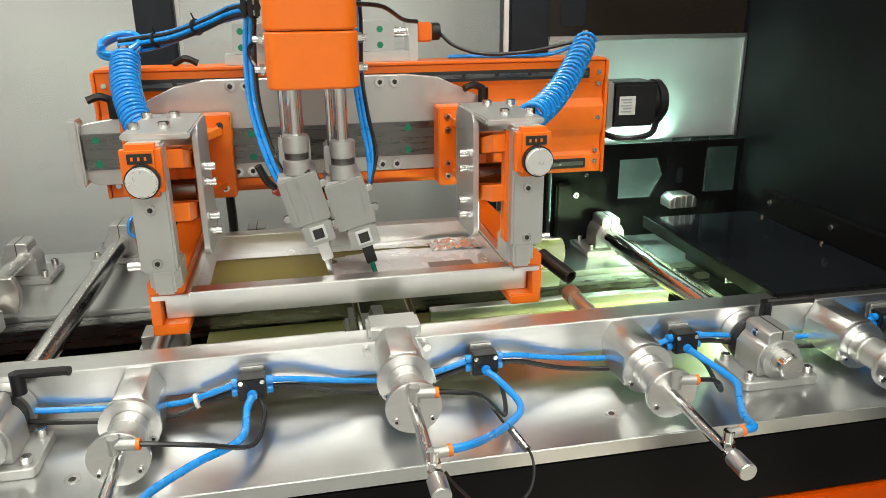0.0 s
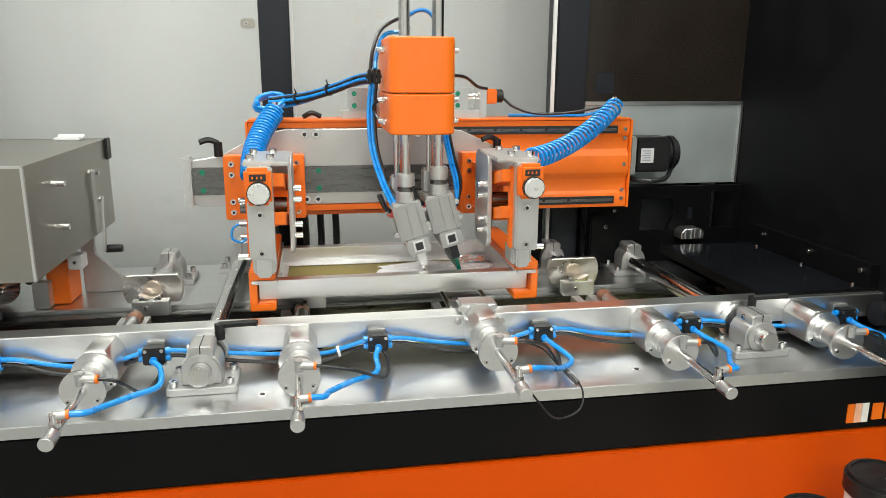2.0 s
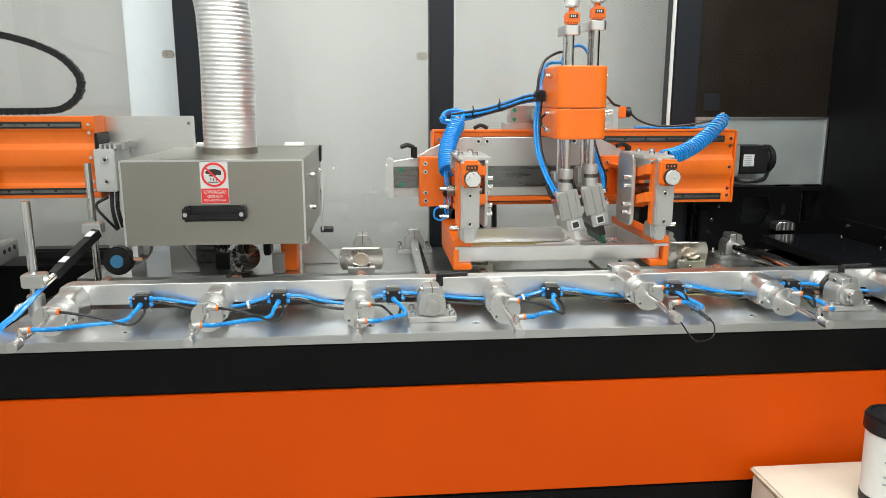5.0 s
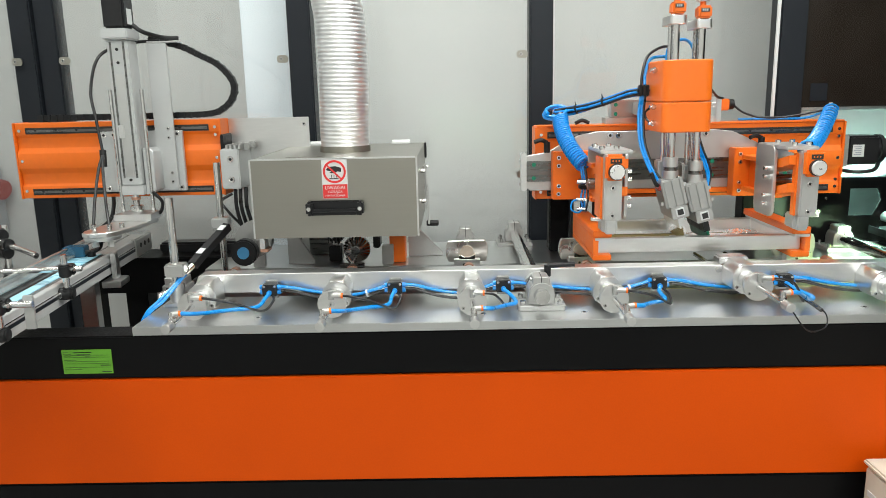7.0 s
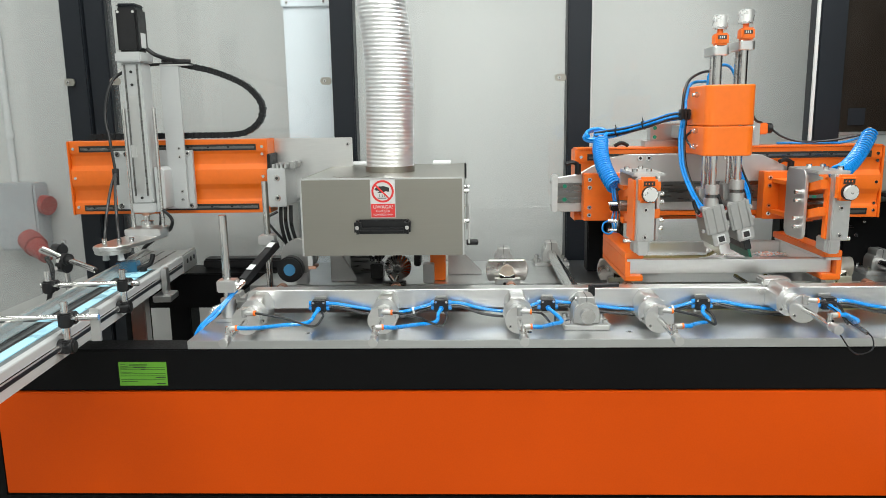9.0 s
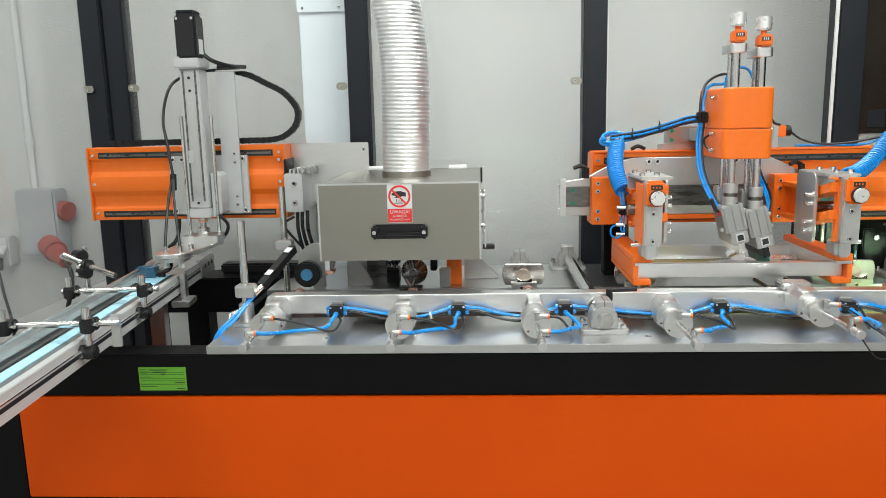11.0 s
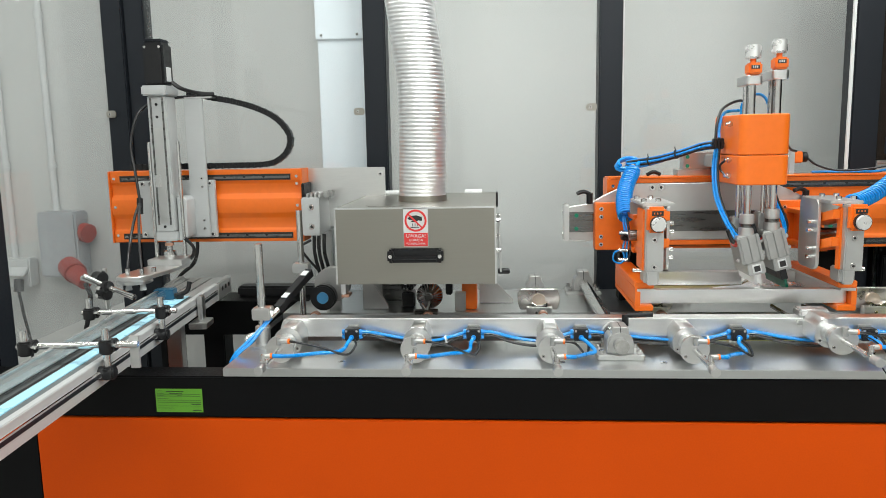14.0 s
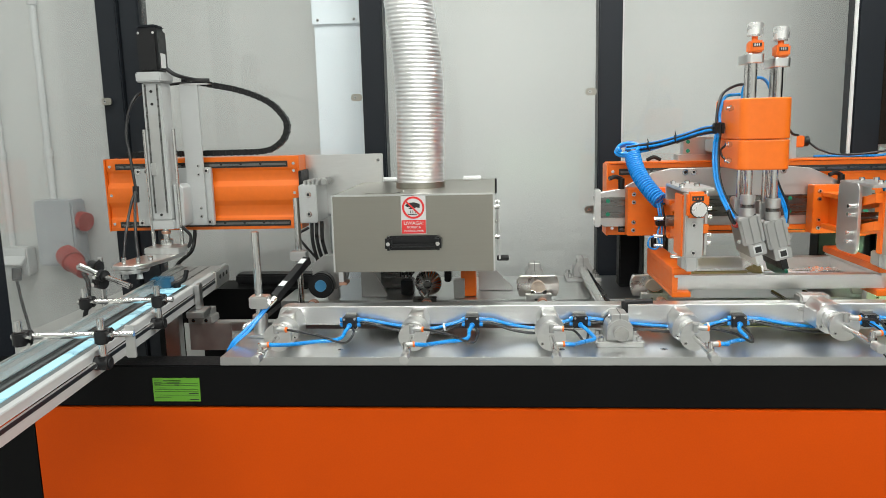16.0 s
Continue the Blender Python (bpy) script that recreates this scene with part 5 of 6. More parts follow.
def screen_frame():
    s = thing("printing_screen", "aluminium screen frame with olive mesh and white ink", "printing screen", (1.2, 0.4, 1.05))
    x0, x1, y0, y1, z0, z1, w = 0.971, 1.468, 0.272, 0.545, 1.0352, 1.0700, 0.026
    part("front_bar", box(x0, x1, y0, y0 + w, z0, z1, 0.0015), ALU, s)
    part("back_bar", box(x0, x1, y1 - w, y1, z0, z1, 0.0015), ALU, s)
    part("side_bar", box(x0, x0 + w, y0 + w, y1 - w, z0, z1, 0.0015), ALU, s)
    part("side_bar", box(x1 - w, x1, y0 + w, y1 - w, z0, z1, 0.0015), ALU, s)
    part("mesh", box(x0 + w, x1 - w, y0 + w, y1 - w, z0, z0 + 0.002, 0), MESHGOLD, s, "olive emulsion-coated mesh")
    for a0, a1, b0, b1 in ((x0 + w, x1 - w, y1 - w - 0.032, y1 - w), (x0 + w, x1 - w, y0 + w, y0 + w + 0.012), (x0 + w, x0 + w + 0.02, y0 + w, y1 - w), (x1 - w - 0.02, x1 - w, y0 + w, y1 - w)):
        bm = box(a0, a1, b0, b1, z0 + 0.0022, z0 + 0.0034, 0)
        bmesh.ops.subdivide_edges(bm, edges=bm.edges[:], cuts=6, use_grid_fill=True)
        for v in bm.verts:
            v.co.z += 0.0016 * noise.noise(v.co * 60) + 0.001
        part("tape", bm, FILMEDGE, s, "crinkled silver sealing tape")
    # ink puddle with an uneven edge
    rnd = random.Random(8)
    edge = []
    for k in range(48):
        a = 2 * math.pi * k / 48
        px, py = 1.312 + 0.118 * max(-1, min(1, 1.25 * math.cos(a))), 0.392 + 0.078 * max(-1, min(1, 1.25 * math.sin(a)))
        edge.append((px + rnd.uniform(-0.006, 0.006) + 0.01 * math.sin(3 * a), py + rnd.uniform(-0.003, 0.003) + 0.006 * math.sin(5 * a)))
    part("ink", prism(edge, "z", z0 + 0.0036, z0 + 0.0056), INKWHITE, s, "wet white screen ink")
    part("print_window", box(1.345, 1.415, 0.372, 0.398, z0 + 0.0058, z0 + 0.0062, 0), ALU_PAINT, s)
    # Crumpled sheet that partly stands in for reflections beside the squeegees.
    bm = bmesh.new()
    bmesh.ops.create_grid(bm, x_segments=22, y_segments=16, size=0.5)
    for v in bm.verts:
        ridge = abs(noise.noise(Vector((v.co.x * 6, v.co.y * 4, 2.0)))) + 0.5 * abs(noise.noise(Vector((v.co.x * 14, v.co.y * 11, 5.0))))
        v.co = Vector((1.405 + 0.085 * v.co.x, 0.478 + 0.06 * v.co.y, z0 + 0.0068 + 0.009 * ridge * (1 - 1.6 * abs(v.co.x) * abs(v.co.y))))
    bmesh.ops.solidify(bm, geom=bm.faces[:], thickness=0.0006)
    part("film", bm, FILMEDGE, s, "crumpled silver film, partly standing in for reflections")
    return s


SCREEN = screen_frame()

STROKE = 0.090          # travel of the screen carriage to the right
COIL_PIECES = 12


def coil_place(top, bottom, shift, k):
    """The pose of piece k of a spiral hose whose lower end has moved by shift along x."""
    p, q = Vector(top), Vector(bottom) + Vector((shift, 0, 0))
    sag = Vector((-0.022, 0, 0.0)) if top[0] < 1.2 else Vector((0, 0, -0.035))
    f = (k + 0.5) / COIL_PIECES
    at = p.lerp(q, f) + sag * 4 * f * (1 - f) * 0.6
    d = (q - p) + sag * 4 * (1 - 2 * f) * 0.6
    return Matrix.Translation(at) @ d.to_track_quat("Z", "Y").to_matrix().to_4x4(), d.length / COIL_PIECES


def spiral(label, top, bottom, turns, radius, group):
    h = thing("spiral_hose", label, "hose", top, group)
    pieces = []
    _, length = coil_place(top, bottom, STROKE / 2, 0)
    pts = []
    n = turns * 14
    for j in range(n + 1):
        a = 2 * math.pi * j / 14
        pts.append((radius * math.cos(a), radius * math.sin(a), length * (j / n - 0.5)))
    bm = tube(pts, 0.0031, 7, soft=False)
    finish(bm)
    me = bpy.data.meshes.new("coil")
    bm.to_mesh(me)
    bm.free()
    me.materials.append(BLUE)
    for k in range(COIL_PIECES):
        ob = new("coil", me)
        ob.parent = h
        ob.matrix_basis = Matrix.Translation(-Vector(top)) @ coil_place(top, bottom, 0, k)[0]
        pieces.append(ob)
    part("end_fitting", cyl(top, (top[0], top[1], top[2] + 0.02), 0.007, 12), STEEL, h)
    return pieces


COIL_L = ((1.000, 0.553, 1.353), (0.958, 0.41, 1.240))
COIL_R = ((1.762, 0.595, 1.362), (1.470, 0.285, 1.280))
SPIRAL_L = spiral("bright blue spiral air hose hanging over a screen arm", *COIL_L, 2, 0.0195, "spiral hoses")
SPIRAL_R = spiral("bright blue spiral air hose stretched from the axis end", *COIL_R, 2, 0.018, "spiral hoses")


# ---- pick-and-place unit at the left ----
def pick_axis():
    a = thing("pick_axis", "short orange linear axis of the pick-and-place unit", "linear axis", (-0.27, 0.65, 1.15))
    axis_cover(-0.562, 0.03, 0.622, 1.155, 1.373, a)
    part("end_plate", box(0.0365, 0.275, 0.690, 0.702, 1.19, 1.372, 0.002), ALU, a, "bare aluminium carrier plate")
    bolt((0.262, 0.69, 1.352), (0, -1, 0), 0.006, 0.004, a)
    part("cross_block", box(0.045, 0.098, 0.56, 0.90, 1.178, 1.290, 0.003), ANODISED, a)
    part("hanging_cable", tube([(-0.325, 0.68, 1.157), (-0.328, 0.68, 1.12), (-0.343, 0.68, 1.078), (-0.396, 0.69, 1.034), (-0.43, 0.70, 0.97)], 0.006, 8), BLACKHOSE, a)
    for z in (1.205, 1.262):
        bolt((0.074, 0.56, z), (0, -1, 0), 0.009, 0.003, a)
    for k in range(4):
        part("groove_bar", box(0.06 + 0.012 * k, 0.066 + 0.012 * k, 0.565, 0.9, 1.290, 1.302, 0.001), ALU_MATT, a)
    for k in range(5):
        part("clip", box(0.10, 0.118, 0.6 + 0.06 * k, 0.625 + 0.06 * k, 1.285, 1.305, 0.003), ALU_PAINT, a)
    part("side_cover", box(0.0365, 0.045, 0.60, 0.69, 1.2, 1.33, 0.002), PLASTIC, a)
    part("support_post", box(0.045, 0.10, 0.70, 0.75, 0.951, 1.178, 0.003), ALU, a)
    for dx in (0.0, 0.014, 0.03):
        part("cable", tube([(0.07 + dx, 0.60, 1.178), (0.072 + dx, 0.59, 1.12), (0.085 + dx, 0.60, 1.05), (0.10, 0.64, 0.99), (0.10, 0.66, 0.951)], 0.0055, 8), BLACKHOSE, a)
    part("cable", tube([(0.06, 0.6, 1.16), (0.03, 0.59, 1.14), (0.05, 0.58, 1.11), (0.085, 0.6, 1.06)], 0.004, 8), BLACKHOSE, a)


pick_axis()

GX = -0.345             # the gripper is built at the left end of its travel


def gripper():
    x = GX
    g = thing("pick_unit", "tall aluminium pick-and-place slide with black motor", "pick-and-place unit", (x, 0.55, 1.2))
    part("slide_plate", box(x - 0.118, x + 0.118, 0.598, 0.612, 1.172, 1.345, 0.002), ANODISED, g, "bare aluminium slide plate")
    for sx in (-1, 1):
        for z in (1.182, 1.335):
            for o in (0.105, 0.078):
                bolt((x + sx * o, 0.598, z), (0, -1, 0), 0.008, 0.003, g)
    col = part("column", box(x - 0.030, x + 0.026, 0.512, 0.575, 1.200, 1.590, 0.003), ANODISED, g, "tall anodised aluminium actuator column")
    # Dark strips on the face stand for the shade in its grooves.
    for o in (-0.0225, 0.0125):
        part("groove", box(x + o, x + o + 0.005, 0.5105, 0.5125, 1.22, 1.585, 0), DARKSTEEL, col)
    part("recess", box(x - 0.014, x + 0.009, 0.5105, 0.5125, 1.225, 1.50, 0), ALU_MATT, col)
    for z in (1.215, 1.53, 1.565):
        part("screw", cyl((x - 0.003, 0.512, z), (x - 0.003, 0.5095, z), 0.004, 10), DARK_MARK, col)
    part("slot_bar", box(x - 0.020, x - 0.005, 0.506, 0.5115, 1.33, 1.365, 0.001), ALU, col)
    part("head_block", box(x - 0.038, x + 0.035, 0.495, 0.58, 1.590, 1.618, 0.004), ANODISED, g)
    m = part("motor", box(x - 0.031, x + 0.029, 0.505, 0.568, 1.618, 1.736, 0.006), PLASTIC, g, "black servo motor")
    part("motor_top", box(x - 0.029, x + 0.027, 0.507, 0.566, 1.736, 1.747, 0.005), DARKGREY, m)
    part("motor_label", box(x + 0.0295, x + 0.0302, 0.52, 0.55, 1.630, 1.670, 0), WHITE, m)
    for sx in (-0.022, 0.02):
        part("motor_screw", cyl((x + sx, 0.505, 1.724), (x + sx, 0.503, 1.724), 0.004, 10), STEEL, m)
    part("shoe_block", prism([(x - 0.058, 1.182), (x - 0.034, 1.170), (x - 0.034, 1.29), (x - 0.052, 1.29), (x - 0.058, 1.284)], "y", 0.535, 0.597, 0.0015), ANODISED, g)
    part("shoe_block", prism([(x + 0.029, 1.170), (x + 0.058, 1.182), (x + 0.058, 1.29), (x + 0.048, 1.30), (x + 0.029, 1.30)], "y", 0.530, 0.597, 0.0015), ANODISED, g)
    part("lower_block", box(x - 0.0335, x + 0.0285, 0.513, 0.597, 1.172, 1.199, 0.002), ANODISED, g)
    part("fin_plate", box(x + 0.046, x + 0.100, 0.588, 0.5965, 1.175, 1.585, 0.001), ANODISED, g, "tall pale aluminium bracket plate")
    for z in (1.20, 1.225, 1.325, 1.35):
        bolt((x + 0.085, 0.588, z), (0, -1, 0), 0.005, 0.003, g)
    part("fin_top", box(x + 0.046, x + 0.13, 0.588, 0.64, 1.5855, 1.5895, 0.001), ALU, g)
    # moving lower head
    h = part("pick_head", box(x - 0.045, x + 0.058, 0.47, 0.55, 1.106, 1.124, 0.002), ALU, g, "machined aluminium pick head")
    for o in (-0.042, 0.044):
        part("guide_rod", cyl((x + o, 0.53, 1.124), (x + o, 0.53, 1.46), 0.0055, 14), STEEL, h)
    part("coupling", cyl((x, 0.525, 1.124), (x, 0.525, 1.142), 0.018, 20, bevel=0.002), STEEL, h)
    part("neck", cyl((x, 0.525, 1.142), (x, 0.525, 1.190), 0.009, 16), STEEL, h)
    part("neck_ring", cyl((x, 0.525, 1.158), (x, 0.525, 1.166), 0.013, 16), COPPER, h)
    part("arm", prism([(x - 0.035, 0.53), (x + 0.055, 0.53), (x + 0.048, 0.42), (x + 0.034, 0.33), (x + 0.015, 0.295), (x - 0.025, 0.285), (x - 0.05, 0.30), (x - 0.058, 0.33), (x - 0.050, 0.42)], "z", 1.094, 1.1055, 0.0015), ALU, h)
    part("disc", cyl((x - 0.012, 0.33, 1.084), (x - 0.012, 0.33, 1.0935), 0.045, 32, bevel=0.002), ALU_PLATE, h)
    for o in (-0.02, 0.02):
        part("vacuum_cup", cyl((x - 0.012 + o, 0.33, 1.064), (x - 0.012 + o, 0.33, 1.084), 0.009, 16, r2=0.006), WHITE, h)
        part("hose_fitting", cyl((x - 0.012 + o, 0.33, 1.106), (x - 0.012 + o, 0.33, 1.122), 0.006, 12), STEEL, h)
    part("knob", cyl((x + 0.022, 0.37, 1.106), (x + 0.022, 0.37, 1.118), 0.007, 14), STEEL, h)
    for o in (-0.02, 0.02):
        part("air_line", tube([(x - 0.012 + o, 0.33, 1.12), (x - 0.022 + o * 0.7, 0.36, 1.18), (x - 0.05 + o * 0.3, 0.44, 1.25), (x - 0.062, 0.49, 1.29)], 0.004, 8), BLACKHOSE, g)
    part("coupler", cyl((x - 0.062, 0.485, 1.255), (x - 0.063, 0.492, 1.30), 0.009, 12), PLASTIC, g)
    part("air_line", tube([(x - 0.062, 0.49, 1.29), (x - 0.075, 0.50, 1.38), (x - 0.085, 0.51, 1.46), (x - 0.06, 0.53, 1.55), (x + 0.0, 0.59, 1.585), (x + 0.08, 0.60, 1.592)], 0.0042, 8), BLACKHOSE, g)
    part("motor_cable", tube([(x + 0.033, 0.54, 1.63), (x + 0.055, 0.55, 1.612), (x + 0.09, 0.59, 1.60), (x + 0.13, 0.61, 1.598)], 0.006, 8), BLACKHOSE, g)
    part("low_cable", tube([(x + 0.05, 0.52, 1.18), (x + 0.07, 0.53, 1.15), (x + 0.06, 0.535, 1.12), (x + 0.04, 0.53, 1.115)], 0.005, 8), BLACKHOSE, g)
    return g, h


GRIPPER, PICK_HEAD = gripper()

LINKS = 46


def chain_path(x):
    """Arc-length samples of the energy chain for a gripper at x: from the motor over the loop back to its fixed end."""
    e = -0.010 + 0.5 * (x - GX)          # the outer bend runs at half the speed
    g = (e - 0.08) - (x + 0.04)
    p = [(x + 0.04, 1.606), (x + 0.04 + g * 0.36, 1.588), (x + 0.04 + g * 0.70, 1.573), (e - 0.08, 1.552), (e - 0.03, 1.525), (e + 0.002, 1.49), (e + 0.012, 1.462), (e + 0.004, 1.43), (e - 0.02, 1.405),
         (e - 0.06, 1.389), (e - 0.16, 1.386), (-0.40, 1.386), (-0.56, 1.386)]
    return smooth_path([(u, 0.635, v) for u, v in p], 10)


def chain_poses(x):
    pts = chain_path(x)
    length = [0.0]
    for a, b in zip(pts, pts[1:]):
        length.append(length[-1] + (b - a).length)
    out, j = [], 0
    for k in range(LINKS):
        s = (k + 0.5) * 0.0195
        while j < len(pts) - 2 and length[j + 1] < s:
            j += 1
        f = (s - length[j]) / max(1e-6, length[j + 1] - length[j])
        d = pts[j + 1] - pts[j]
        out.append(Matrix.Translation(pts[j].lerp(pts[j + 1], f)) @ pose(0, 0, 0, 0, -math.degrees(math.atan2(d.z, d.x)), 0))
    return out


def energy_chain():
    c = thing("energy_chain", "black plastic energy chain looping over the orange axis", "cable chain")
    bm = box(-0.0105, 0.0105, -0.011, 0.011, -0.0075, 0.0075, 0.0015)
    box(-0.0098, -0.002, -0.0125, 0.0125, -0.009, 0.009, 0.001, bm=bm)
    finish(bm)
    me = bpy.data.meshes.new("link")
    bm.to_mesh(me)
    bm.free()
    me.materials.append(PLASTIC)
    out = []
    for m in chain_poses(GX):
        ob = new("link", me)
        ob.parent = c
        ob.matrix_basis = m
        out.append(ob)
    return out


CHAIN = energy_chain()


# ---- conveyor coming in from the front ----
def rod_clamp(x, y, z, low, parent):
    """Cross clamp on a rod along x, with its short upright post."""
    k = part("cross_clamp", cyl((x - 0.015, y, z), (x + 0.015, y, z), 0.0135, 14, bevel=0.003), PLASTIC, parent, "black plastic cross clamp")
    part("clamp_eye", cyl((x, y - 0.016, z - 0.014), (x, y - 0.016, z + 0.014), 0.0135, 14, bevel=0.003), PLASTIC, k)
    part("clamp_post", cyl((x, y - 0.016, z - low), (x, y - 0.016, z + 0.036), 0.007, 14, bevel=0.0008), STEEL, k)
    part("clamp_screw", cyl((x + 0.004, y - 0.016, z + 0.003), (x + 0.022, y - 0.020, z + 0.003), 0.004, 10), STEEL, k)
    if low > 0.03:
        part("lower_clamp", cyl((x - 0.024, y - 0.016, z - low), (x + 0.014, y - 0.016, z - low), 0.014, 14, bevel=0.003), PLASTIC, k)
        part("lower_eye", cyl((x, y - 0.016, z - low - 0.012), (x, y - 0.016, z - low + 0.014), 0.013, 14, bevel=0.003), PLASTIC, k)
        part("lower_screw", cyl((x - 0.012, y - 0.028, z - low), (x - 0.012, y - 0.033, z - low), 0.007, 12), STEEL, k)


def conveyor():
    """Built along -y from its far end at the origin, then turned into place."""
    c = thing("conveyor", "narrow aluminium belt conveyor with pale blue strip", "conveyor")
    L = 1.45
    part("frame", box(-0.061, 0.061, -L, -0.01, -0.048, -0.012, 0.002), ANODISED, c)
    for s in (-1, 1):
        def side(a, b, y0, z0, z1, bevel, y1=0.0):
            return box(min(s * a, s * b), max(s * a, s * b), y0, y1, z0, z1, bevel)
        rail = part("side_rail", side(0.0625, 0.0785 if s > 0 else 0.0665, -L, -0.050, 0.0, 0.0015, -0.13), ANODISED, c, "slotted aluminium side profile")
        part("end_cheek", side(0.0625, 0.082, -0.13, -0.052, 0.003, 0.004, 0.012), ALU_MATT, c)
        if s > 0:
            # Dark strip in place of the shade inside the profile slot.
            part("slot", side(0.0780, 0.0789, -L, -0.031, -0.023, 0, -0.13), DARKGREY, rail)
            part("slot_lip", side(0.0785, 0.0800, -L, -0.0185, -0.0165, 0, -0.13), STEEL, rail)
        for y in (-0.02, -0.055, -0.09):
            part("rail_bolt", cyl((s * 0.082, y, -0.02), (s * 0.0835, y, -0.02), 0.007, 14), DARK_MARK, rail)
    part("belt", box(-0.061, 0.061, -L, -0.04, -0.0115, -0.004, 0.001), BELT, c, "worn grey belt")
    part("strip", box(0.021, 0.045, -L, -0.30, -0.0038, -0.0018, 0), BELTBLUE, c, "pale blue glossy belt strip")
    part("belt_groove", box(0.009, 0.0145, -L, -0.05, -0.0038, -0.0028, 0), DARK_MARK, c)
    part("belt_groove", box(-0.014, -0.010, -L, -0.05, -0.0038, -0.0028, 0), DARK_MARK, c)
    part("bed_plate", box(-0.061, 0.061, -0.30, -0.005, -0.0036, -0.0012, 0.0005), ALU_MATT, c, "grey end plate with slots")
    # Slots are dark strips on the plate, with their shade as colour.
    for k in range(3):
        part("bed_slot", box(-0.045 + 0.035 * k, -0.038 + 0.035 * k, -0.26, -0.02, -0.0011, -0.0006, 0), DARKSTEEL, c)
    part("roller", cyl((-0.062, -0.006, -0.025), (0.062, -0.006, -0.025), 0.016, 24), ALU, c)
    # guide channel hung from the cross rods, with a clear strip beside it
    part("guide_channel", box(-0.024, -0.021, -L, -0.22, 0.004, 0.026, 0.001), ALU_MATT, c)
    part("guide_lip", box(-0.021, 0.000, -L, -0.22, 0.004, 0.007, 0.0005), ALU_MATT, c)
    part("guide_lip", box(-0.021, -0.014, -L, -0.22, 0.023, 0.026, 0.0005), ALU, c)
    part("clear_guide", box(0.001, 0.004, -L, -0.20, 0.002, 0.028, 0), CLEAR, c)
    b = part("stop_block", box(-0.030, 0.024, -0.345, -0.31, 0.0, 0.028, 0.002), BLUEBLOCK, c, "blue acrylic stop block")
    part("block_plate", box(-0.05, 0.05, -0.40, -0.30, -0.0009, 0.0005, 0), BELTBLUE, c, "pale blue clear plate")
    lv = part("lever", cyl((0.036, -0.33, 0.0), (0.036, -0.33, 0.014), 0.010, 16), PLASTIC, b)
    part("lever_arm", tube([(0.02, -0.335, 0.010), (0.040, -0.33, 0.013), (0.056, -0.325, 0.022), (0.062, -0.32, 0.045)], 0.0062, 10, radii=None), PLASTIC, lv)
    # cross rods with black clamps
    for y, xa, xb in ((-0.61, -0.095, 0.125), (-0.90, -0.085, 0.150)):
        r = part("cross_rod", cyl((xa, y, 0.03), (xb, y, 0.03), 0.0065, 16, bevel=0.0008), STEEL, c)
        rod_clamp(xa + 0.024, y, 0.03, 0.012, r)
        rod_clamp(0.0945, y, 0.03, 0.052, r)
    t = part("tilt_rod", cyl((-0.155, -0.47, 0.088), (0.028, -0.605, 0.062), 0.0068, 16, bevel=0.0008), STEEL, c)
    a0, a1 = Vector((-0.155, -0.47, 0.088)), Vector((0.028, -0.605, 0.062))
    for f, dz in ((0.36, 0.018), (0.46, 0.0), (0.42, -0.02)):
        p = a0.lerp(a1, f)
        part("cross_clamp", cyl((p.x - 0.014, p.y + 0.010, p.z + dz), (p.x + 0.014, p.y - 0.010, p.z + dz), 0.0145, 14, bevel=0.003), PLASTIC, t)
        part("clamp_screw", cyl((p.x - 0.006, p.y - 0.014, p.z + dz), (p.x - 0.009, p.y - 0.021, p.z + dz), 0.005, 10), STEEL, t)
    p = a0.lerp(a1, 0.40)
    part("short_rod", cyl((p.x - 0.03, p.y - 0.03, p.z + 0.03), (p.x + 0.02, p.y + 0.0, p.z - 0.008), 0.0065, 14), STEEL, t)
    part("clamp_post", cyl((p.x, p.y + 0.018, -0.04), (p.x, p.y + 0.018, p.z + 0.040), 0.0065, 14), STEEL, t)
    part("end_bracket", box(0.0825, 0.096, -0.335, -0.305, -0.062, 0.006, 0.002), ALU, c)
    part("foot_plate", box(0.064, 0.112, -0.36, -0.29, -0.080, -0.0625, 0.002), ALU, c)
    part("side_bracket", box(0.130, 0.148, -0.895, -0.888, -0.020, 0.045, 0.001), ALU_MATT, c)
    part("support_leg", box(-0.02, 0.02, -0.30, -0.26, -1.03, -0.05, 0.003), ALU, c)
    part("support_leg", box(-0.02, 0.02, -1.40, -1.36, -1.03, -0.05, 0.003), ALU, c)
    c.matrix_world = pose(-0.31, 0.675, 1.035, 0, 0, 5.0)


conveyor()


